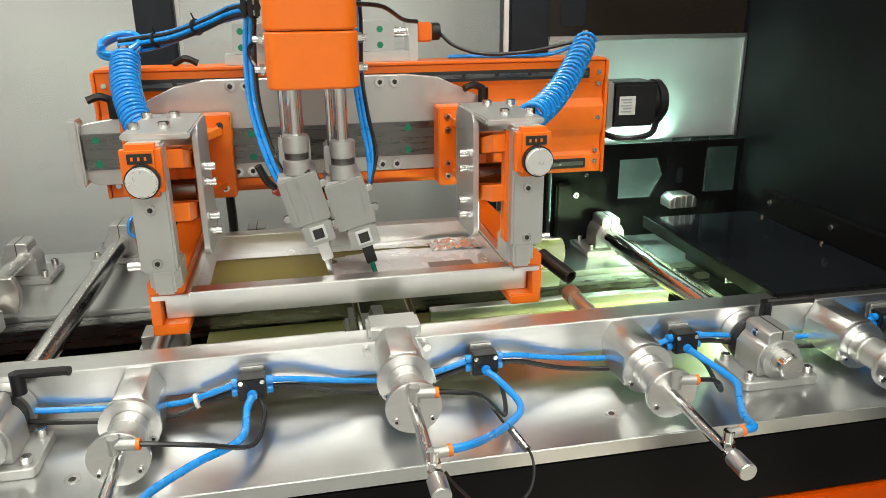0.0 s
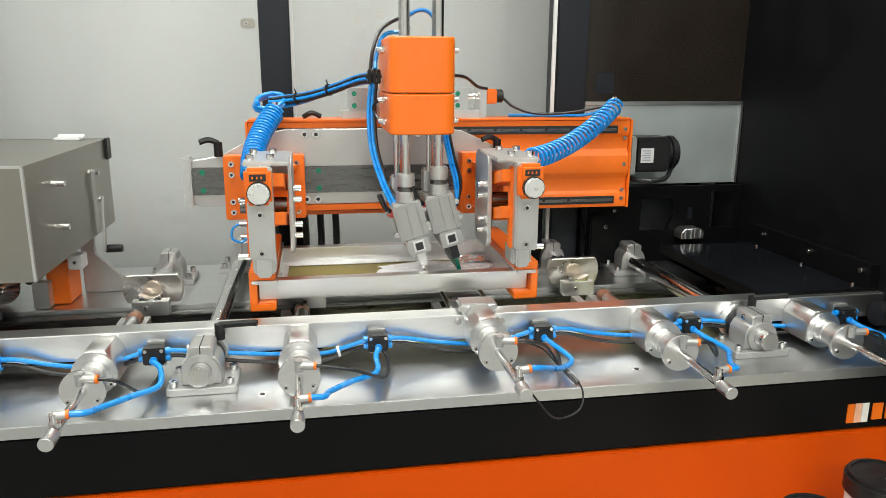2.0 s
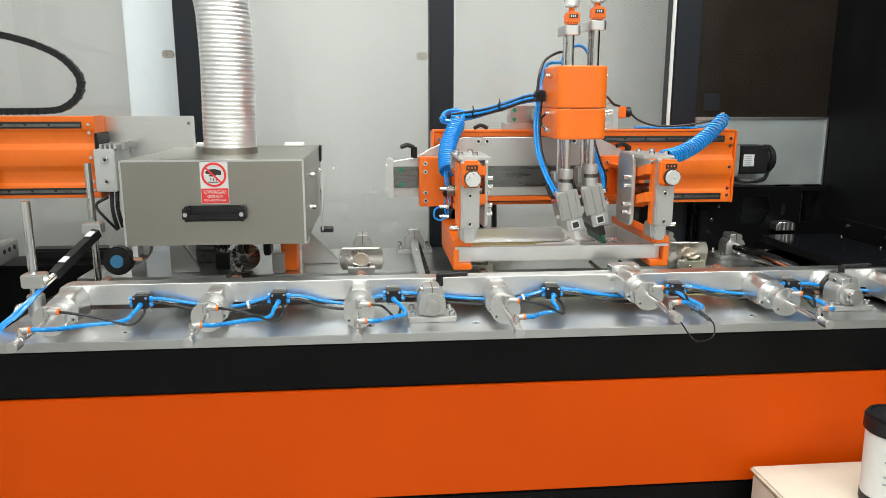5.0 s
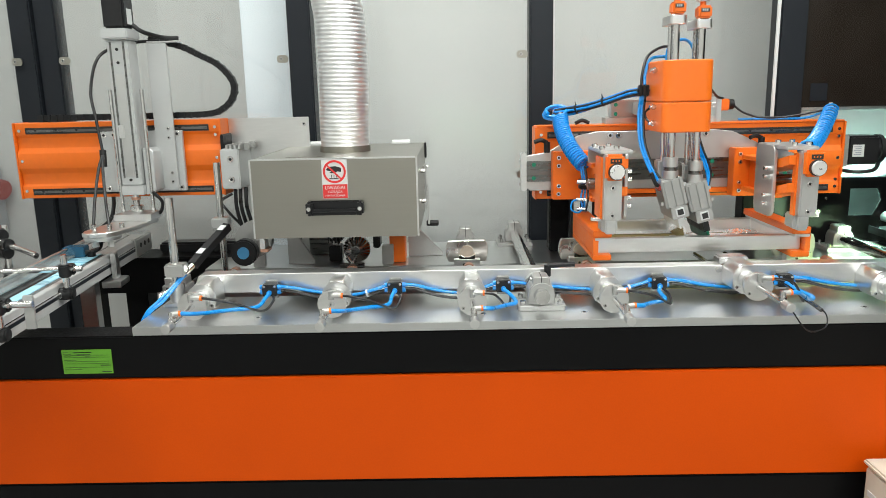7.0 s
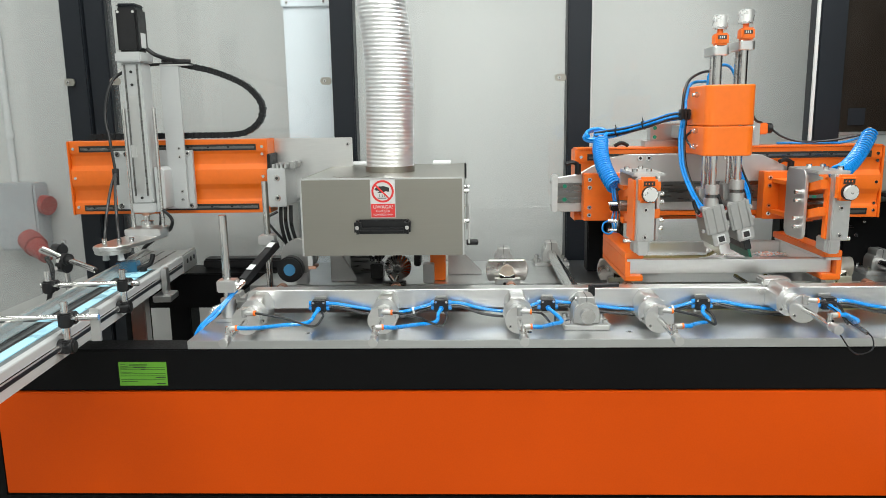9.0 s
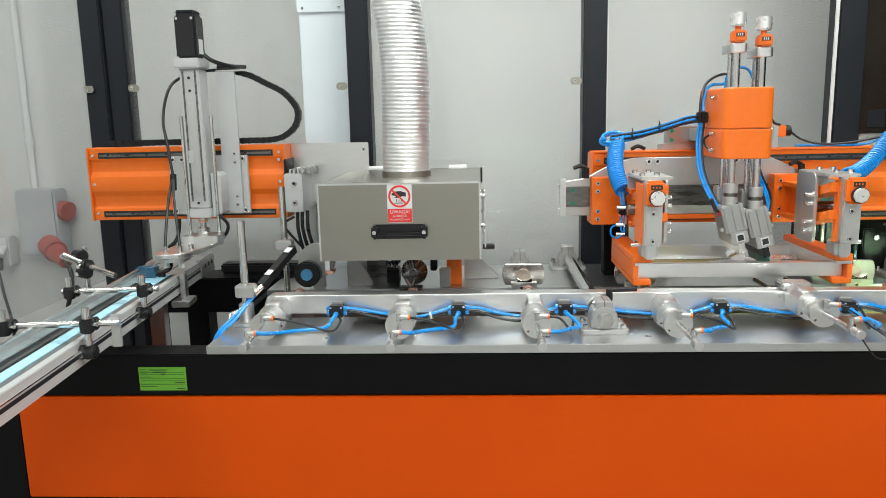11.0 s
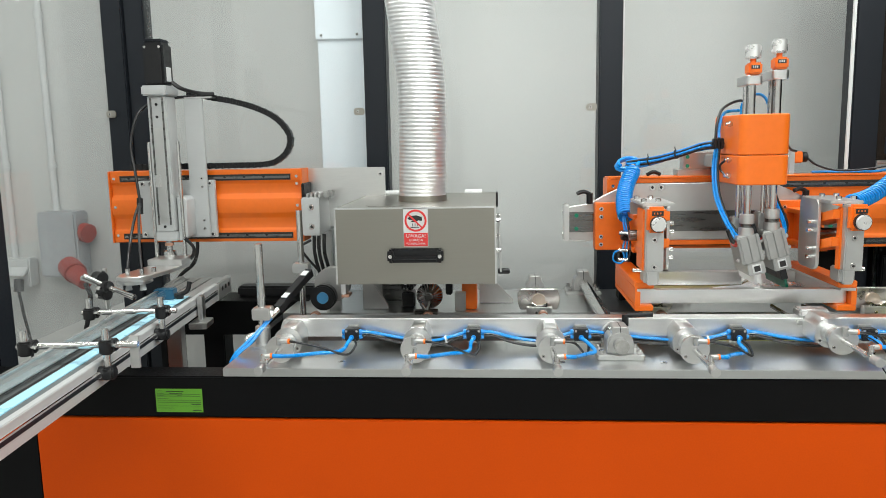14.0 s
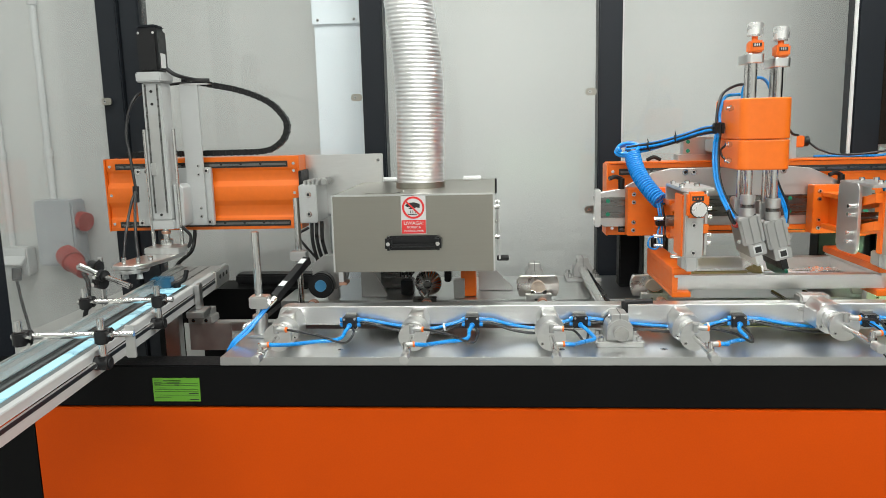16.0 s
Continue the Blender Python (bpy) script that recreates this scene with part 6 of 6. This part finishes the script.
def left_details():
    r = thing("sensor_stand", "upright steel rod with a black sensor on a clamp", "sensor stand", (0.04, 0.17, 0.95))
    part("foot", box(0.012, 0.068, 0.148, 0.198, 0.9505, 0.958, 0.001), ALU, r)
    part("socket", cyl((0.04, 0.172, 0.958), (0.04, 0.172, 1.005), 0.018, 20, bevel=0.002), ALU, r)
    part("rod", cyl((0.04, 0.172, 0.958), (0.04, 0.172, 1.208), 0.0095, 18, bevel=0.001), STEEL, r)
    part("clamp", box(0.020, 0.066, 0.152, 0.190, 1.022, 1.052, 0.003), ALU, r)
    bolt((0.066, 0.172, 1.037), (1, 0, 0), 0.006, 0.006, r)
    part("lever", tube([(0.02, 0.172, 0.985), (0.005, 0.165, 0.98), (0.0, 0.16, 0.97)], 0.005, 8), STEEL, r)
    s = part("sensor", tube([(0.075, 0.19, 1.042), (0.10, 0.255, 1.078), (0.125, 0.32, 1.112)], 0.0135, 4, 3), PLASTIC, r, "long black sensor body")
    for f in (0.25, 0.85):
        p = Vector((0.075, 0.19, 1.042)).lerp(Vector((0.125, 0.32, 1.112)), f)
        part("tag", box(p.x - 0.008, p.x + 0.008, p.y - 0.014, p.y + 0.006, p.z + 0.011, p.z + 0.0125, 0, turn=pose(0, 0, 0, 25, 0, -20)), WHITE, s)
    part("connector", cyl((0.062, 0.165, 1.027), (0.076, 0.192, 1.043), 0.008, 12), STEEL, s)
    k = thing("hanging_rod", "upright steel rod clamped behind the wheel", "rod", (0.09, 0.45, 1.1))
    part("rod", cyl((0.062, 0.47, 0.951), (0.062, 0.47, 1.262), 0.009, 18), STEEL, k)
    part("clamp", box(0.04, 0.085, 0.45, 0.49, 1.085, 1.112, 0.003), ALU, k)
    part("base", box(0.035, 0.09, 0.445, 0.495, 0.90, 0.951, 0.003), ALU, k)
    m = thing("drive_box", "black drive housing below the conveyor end", "housing", (-0.1, 0.8, 0.95))
    part("case", box(-0.24, 0.02, 0.77, 0.83, 0.9525, 0.985, 0.006), PLASTIC, m)


left_details()


# ---- transfer bar with nests (built at its left position) ----
def transfer():
    t = thing("transfer_bar", "sliding aluminium bar with small clamping nests", "transfer bar", (-0.2, 0.4, 0.93))
    part("bar", box(-0.235, 1.62, 0.395, 0.425, 0.900, 0.925, 0.001), ALU, t)
    part("skirt", box(-0.24, -0.12, 0.392, 0.3945, 0.845, 0.922, 0.001), mat("pinkish_bare_steel", (0.42, 0.36, 0.34), 0.4, 0.8), t, "dull steel skirt plate")
    for k in range(6):
        x = -0.20 + 0.307 * k
        n = part("nest", box(x - 0.034, x + 0.034, 0.375, 0.43, 0.9255, 0.945, 0.002), ALU_PAINT, t, "small grey clamping nest")
        part("jaw", prism([(x - 0.028, 0.945), (x + 0.028, 0.945), (x + 0.028, 0.965), (x + 0.01, 0.965), (x + 0.006, 0.953), (x - 0.006, 0.953), (x - 0.01, 0.965), (x - 0.028, 0.965)], "y", 0.38, 0.425, 0.0008), ALU_PAINT, n)
        for dx in (-0.018, 0.018):
            bolt((x + dx, 0.375, 0.936), (0, -1, 0), 0.005, 0.004, n)
    return t


TRANSFER = transfer()


def product():
    p = thing("black_tube", "short glossy black tube waiting at the drying station", "tube", (1.67, 0.43, 1.0))
    part("body", cyl((1.650, 0.46, 1.012), (1.677, 0.40, 0.994), 0.0125, 24, hole=0.010), PLASTIC, p)
    part("cap", cyl((1.647, 0.466, 1.0138), (1.650, 0.46, 1.012), 0.0127, 24), PLASTIC, p)
    return p


PRODUCT = product()


# ---- drying chamber at the right ----
def drying_side():
    solid("wall_1", box(2.155, 2.175, -0.25, 0.99, 0.6, 2.3, 0.002), BLACK_WALL, "black sheet side wall of the drying section", "wall", "structure")
    a = thing("drying_cover", "aluminium cover sheet behind the servo motor", "cover", (1.95, 0.715, 1.16))
    part("sheet", box(1.735, 2.153, 0.712, 0.716, 1.160, 1.366, 0.001), GALVANISED, a)
    part("edge", box(1.735, 2.153, 0.708, 0.7115, 1.358, 1.366, 0.0005), ALU, a)
    part("edge", box(2.146, 2.153, 0.706, 0.7115, 1.160, 1.358, 0.0005), ALU, a)
    d = thing("tinted_panel", "large smoked dark acrylic panel above the cover sheet", "panel", (1.97, 0.73, 1.36), "", "structure")
    part("sheet", box(1.735, 2.153, 0.722, 0.727, 1.366, 2.3, 0.0), TINTED, d)
    part("notice", box(1.76, 1.81, 0.7205, 0.7218, 1.385, 1.435, 0), DARKGREY, d)
    # black plate with cut-outs, from strips round the openings
    k = thing("chamber_plate", "black steel plate with cut-out windows", "plate", (1.95, 0.68, 1.05))
    for x0, x1, z0, z1 in ((1.74, 1.881, 0.966, 1.159), (1.881, 1.985, 0.966, 1.046), (1.881, 1.985, 1.127, 1.159), (1.985, 2.070, 0.966, 1.159),
                           (2.070, 2.140, 0.966, 1.050), (2.070, 2.140, 1.144, 1.159), (2.140, 2.153, 0.966, 1.159)):
        part("plate_piece", box(x0, x1, 0.676, 0.681, z0, z1, 0), BLACK, k)
    part("window_corner", prism([(1.952, 1.046), (1.985, 1.046), (1.985, 1.127), (1.962, 1.127), (1.975, 1.092)], "y", 0.6765, 0.6805), BLACK, k)
    part("slot_tab", prism(rounded(2.008, 2.020, 1.072, 1.104, 0.005), "y", 0.674, 0.6755), DARKGREY, k)
    part("block", box(1.742, 1.775, 0.655, 0.675, 0.951, 1.09, 0.004), BLACK, k)
    bolt((1.79, 0.676, 1.06), (0, -1, 0), 0.006, 0.004, k)
    bolt((1.81, 0.676, 1.10), (0, -1, 0), 0.004, 0.003, k)
    c = thing("chamber_lining", "bare aluminium lining of the drying chamber", "chamber", (1.95, 0.85, 1.0))
    part("back", box(1.76, 2.153, 0.97, 0.974, 0.90, 1.36, 0), ALU_PLATE, c)
    part("floor", box(1.76, 2.153, 0.72, 0.97, 0.985, 0.989, 0), ALU_PLATE, c)
    part("roof", box(1.76, 2.153, 0.72, 0.97, 1.345, 1.349, 0), ALU_PLATE, c)
    # Teal coloured sheet, slanted behind the first cut-out window.
    part("deflector", prism([(0.80, 0.99), (0.88, 1.09), (0.884, 1.09), (0.804, 0.99)], "x", 1.88, 1.945, 0), TEAL_ALU, c, "teal tinted sheet behind the cut-out window")
    # Unseen side sheet and strip, added to stop lamp light leaking out.
    part("side", box(1.746, 1.750, 0.7165, 0.974, 0.90, 1.36, 0), ALU_PLATE, c)
    part("light_stop", box(1.728, 1.732, 0.6815, 0.7115, 0.966, 1.159, 0), BLACK, c)
    part("window_bracket", prism([(2.09, 0.99), (2.150, 0.99), (2.150, 1.15), (2.105, 1.15)], "y", 0.80, 0.803), ALU_PLATE, c)
    for z in (1.03, 1.05):
        bolt((2.12, 0.80, z), (0, -1, 0), 0.005, 0.003, c)
    kn = thing("latch_knob", "small ribbed aluminium latch on the black plate", "latch", (2.0, 0.65, 1.045))
    part("body", prism([(1.975, 1.030), (2.035, 1.030), (2.035, 1.047), (2.025, 1.057), (1.985, 1.057), (1.975, 1.047)], "y", 0.634, 0.6755, 0.002), ALU, kn)
    for o in (1.985, 2.0, 2.01, 2.025):
        part("rib", box(o, o + 0.003, 0.631, 0.634, 1.032, 1.055, 0), ALU, kn)
    # low black table with a raised rim
    t = thing("outfeed_table", "low glossy black sheet table with raised rim", "table", (2.0, 0.38, 1.02))
    part("top", box(1.905, 2.150, 0.185, 0.60, 1.020, 1.026, 0.001), BLACK_GLOSS, t)
    part("front_lip", box(1.905, 2.150, 0.181, 0.1845, 0.985, 1.030, 0.001), BLACK, t)
    part("side_lip", box(1.901, 1.9045, 0.185, 0.60, 1.008, 1.030, 0.001), BLACK, t)
    rim = part("rim", box(2.136, 2.1545, 0.185, 0.58, 1.0265, 1.075, 0.001), BLACK, t)
    for y in (0.21, 0.37, 0.54):
        bolt((2.136, y, 1.058), (-1, 0, 0), 0.006, 0.005, rim)
        bolt((2.128, y + 0.01, 1.0262), (0, 0, 1), 0.005, 0.004, rim)
    part("support", box(2.06, 2.12, 0.25, 0.56, 0.951, 1.019, 0.002), BLACK, t)
    part("roller", cyl((2.10, 0.12, 1.00), (2.152, 0.12, 1.00), 0.022, 20), PLASTIC, t)
    # Tray sheets carry the tint of the lamp light in their colour.
    tr = thing("drying_tray", "channel tray coloured with the lamp's yellow-green light", "tray", (1.72, 0.38, 0.86))
    part("tray", box(1.08, 1.89, 0.240, 0.370, 0.905, 0.911, 0.001), TRAY, tr)
    part("tray", box(1.08, 1.89, 0.436, 0.500, 0.905, 0.911, 0.001), TRAY, tr)
    part("rib", box(1.08, 1.89, 0.300, 0.330, 0.9115, 0.926, 0.001), TRAY, tr)
    part("rib", box(1.45, 1.89, 0.455, 0.475, 0.9115, 0.932, 0.001), ALU, tr)
    part("skirt", box(1.08, 1.89, 0.240, 0.246, 0.641, 0.9045, 0.001), TRAY, tr)
    part("end_rail", box(1.935, 1.95, 0.24, 0.50, 0.905, 0.945, 0.001), ALU, tr)
    # lamp tubes: one behind the plate, one under the table, each blinked by an added sleeve that slides over it
    u = thing("uv_lamp", "short drying lamp tube glowing pale green-blue", "lamp", (1.90, 0.695, 1.14), "drying lamps")
    part("tube", cyl((1.885, 0.695, 1.140), (1.970, 0.695, 1.140), 0.006, 14), UV, u, "glowing lamp tube")
    # Holder fills the gap and also keeps lamp light off the side wall.
    part("holder", box(1.979, 1.989, 0.6815, 0.7115, 1.128, 1.156, 0.001), PLASTIC, u)
    part("pin", cyl((1.970, 0.695, 1.140), (1.9795, 0.695, 1.140), 0.003, 8), STEEL, u)
    v = thing("uv_lamp", "short drying lamp tube glowing under the black table", "lamp", (1.965, 0.33, 0.98), "drying lamps")
    part("tube", cyl((1.968, 0.26, 0.978), (1.968, 0.38, 0.978), 0.007, 14), UV_LOW, v, "glowing lamp tube")
    part("holder", box(1.955, 1.981, 0.242, 0.251, 0.962, 1.0195, 0.001), PLASTIC, v)
    part("pin", cyl((1.968, 0.2505, 0.978), (1.968, 0.26, 0.978), 0.003, 8), STEEL, v)


drying_side()


def shutter(x0, x1, y, z, w):
    """A square sleeve along x, closed at its low end, that covers a lamp tube. Unseen; added so the steady lamp blinks.
    """
    s = thing("blink_sleeve", "unseen black sleeve added to blink a drying lamp", "shutter", (x0, y, z), "lamp shutters")
    part("front", box(x0, x1, y - w, y - w + 0.002, z - w, z + w, 0), BLACK, s)
    part("back", box(x0, x1, y + w - 0.002, y + w, z - w, z + w, 0), BLACK, s)
    part("top", box(x0, x1, y - w, y + w, z + w + 0.0003, z + w + 0.002, 0), BLACK, s)
    part("bottom", box(x0, x1, y - w, y + w, z - w - 0.002, z - w - 0.0003, 0), BLACK, s)
    part("end", box(x0 - 0.003, x0 - 0.0003, y - w, y + w, z - w - 0.002, z + w + 0.002, 0), BLACK, s)
    return s


SHUTTER = shutter(1.878, 1.977, 0.695, 1.140, 0.0115)
SHUTTER_LOW = shutter(1.838, 1.970, 0.33, 0.978, 0.0125)


# ---- cabinet with ink buckets ----
def cabinet_and_buckets():
    c = thing("side_cabinet", "beige metal cabinet standing before the machine", "cabinet", (1.9, -0.28, 0))
    part("body", box(1.584, 2.25, -0.52, -0.035, 0.0, 0.622, 0.006), BEIGE, c)
    part("top", box(1.580, 2.255, -0.525, -0.03, 0.6225, 0.634, 0.004), BEIGE, c)
    part("side_panel", box(1.578, 1.5838, -0.47, -0.10, 0.05, 0.57, 0.003), BEIGE, c)
    for k in range(6):
        part("vent_slot", box(1.5815, 1.5838, -0.085, -0.055, 0.56 - 0.03 * k, 0.572 - 0.03 * k, 0), WHITE, c)
    x, y = 1.778, -0.19
    b = thing("ink_bucket", "white plastic ink bucket with black screw lid", "bucket", (x, y, 0.634), "ink buckets")
    part("body", cyl((x, y, 0.6345), (x, y, 0.79), 0.046, 40, r2=0.049, bevel=0.002), WHITE, b)
    part("base_ring", cyl((x, y, 0.6345), (x, y, 0.652), 0.0475, 40), PLASTIC, b)
    l = part("lid", cyl((x, y, 0.783), (x, y, 0.816), 0.0535, 48, bevel=0.004), PLASTIC, b, "black ribbed screw lid")
    part("lid_rim", cyl((x, y, 0.816), (x, y, 0.819), 0.049, 48, hole=0.044), PLASTIC, l)
    part("lid_label", box(x - 0.002, x + 0.02, y - 0.03, y - 0.008, 0.8163, 0.8170, 0), WHITE, l)
    for k in range(4):
        part("print_bar", box(x + 0.001 + 0.004 * k, x + 0.003 + 0.004 * k, y - 0.026, y - 0.012, 0.8170, 0.8175, 0), DARK_MARK, l)
    for k, (w, z) in enumerate(((0.05, 0.755), (0.03, 0.735), (0.036, 0.705), (0.05, 0.690))):
        bm = cyl((x, y, z - (0.006 if k == 0 else 0.002)), (x, y, z + (0.006 if k == 0 else 0.002)), 0.0492, 60)
        bmesh.ops.delete(bm, geom=[v for v in bm.verts if math.atan2(v.co.x - x, -(v.co.y - y)) < -0.9 or math.atan2(v.co.x - x, -(v.co.y - y)) > -0.9 + w / 0.049 or v.co.y > y], context="VERTS")
        part("print_bar", bm, GREYINK, b)
    copy_thing(b, pose(x + 0.170, y + 0.075, 0.634))
    bx, by = x + 0.170, y + 0.075
    w = thing("hazard_label", "white label with a red hazard diamond on a bucket", "label", (bx, by - 0.05, 0.7))
    bm = cyl((bx, by, 0.67), (bx, by, 0.77), 0.0505, 60, r2=0.0512)
    bmesh.ops.delete(bm, geom=[v for v in bm.verts if v.co.y > by - 0.015], context="VERTS")
    part("paper", bm, mat("pale_label", (0.55, 0.56, 0.52), 0.5), w)


cabinet_and_buckets()


# ---- what moves ----
P = 4.17                # one machine cycle, in seconds


def cycles(events, lo, hi):
    """Rows of (seconds, value) over the clip from events (start, end, value after) given in one cycle."""
    rows = []
    for n in range(-4, 5):
        for a, b, v in events:
            rows.append((a + n * P, b + n * P, v))
    rows.sort()
    out = []
    value = rows[0][2]
    for a, b, v in rows:
        if b > -1 and a < 17:
            for f in (0.0, 0.25, 0.5, 0.75, 1.0):
                s = f * f * (3 - 2 * f)
                out.append((a + f * (b - a), value + s * (v - value)))
        value = v
    at = np.array(out)
    inside = [(t, v) for t, v in out if 0 < t < 16]
    first, last = np.interp([0, 16], at[:, 0], at[:, 1])
    return [(0, float(first))] + inside + [(16, float(last))]


def motions():
    slide = cycles([(13.02, 13.36, 0.0), (15.0, 15.42, STROKE)], 0, STROKE)
    for ob in (CARRIAGE, SCREEN):
        p = ob.location.copy()
        walk(ob, [(t, pose(p.x + v, p.y, p.z)) for t, v in slide])
    for pieces, (top, bottom) in ((SPIRAL_L, COIL_L), (SPIRAL_R, COIL_R)):
        for k, ob in enumerate(pieces):
            walk(ob, [(t, Matrix.Translation(-Vector(top)) @ coil_place(top, bottom, v, k)[0]) for t, v in slide])
    for ob, ev in ((FLOOD, [(12.75, 12.95, -0.012), (14.9, 15.1, 0.0)]), (BLADE, [(12.75, 13.2, 0.0), (14.8, 14.98, -0.011)])):
        p = ob.location.copy()
        walk(ob, [(t, pose(p.x, p.y, p.z + v)) for t, v in cycles(ev, -0.01, 0)])
    reach = cycles([(12.72, 13.4, 0.0), (14.1, 14.65, 0.156)], 0, 0.156)
    reach = [(t, v) for t, v in reach if t < 13.5] + [(16, 0.0)]
    p = GRIPPER.location.copy()
    walk(GRIPPER, [(t, pose(p.x + v, p.y, p.z)) for t, v in reach])
    states = [chain_poses(GX + v) for _, v in reach]
    for k, ob in enumerate(CHAIN):
        walk(ob, [(t, s[k]) for (t, _), s in zip(reach, states)])
    lift = [(t, v) for t, v in cycles([(11.75, 12.0, -0.026), (12.45, 12.75, 0.012), (13.05, 13.3, 0.0)], -0.02, 0) if t < 13.5] + [(16, 0.0)]
    walk(PICK_HEAD, [(t, pose(0, 0, v)) for t, v in lift])
    p2 = TRANSFER.location.copy()
    walk(TRANSFER, [(t, pose(p2.x + v, p2.y, p2.z)) for t, v in cycles([(12.95, 13.3, 0.307), (15.05, 15.6, 0.0)], 0, 0.3)])
    q = SHUTTER.location.copy()
    cover = cycles([(12.90, 13.0, 0.0), (14.68, 14.8, -0.12)], -0.12, 0)
    walk(SHUTTER, [(t, pose(q.x + v, q.y, q.z)) for t, v in cover])
    q2 = SHUTTER_LOW.location.copy()
    walk(SHUTTER_LOW, [(t, pose(1.968, q2.y + 0.052 - 1.15 * v, q2.z, 0, 0, -90)) for t, v in cover])
    r = PRODUCT.location.copy()
    walk(PRODUCT, [(0, pose(*r)), (0.45, pose(*r)), (0.62, pose(r.x + 0.14, r.y, r.z - 0.03)), (0.85, pose(r.x + 0.34, r.y, r.z - 0.06)), (16, pose(r.x + 0.34, r.y, r.z - 0.06))])


motions()
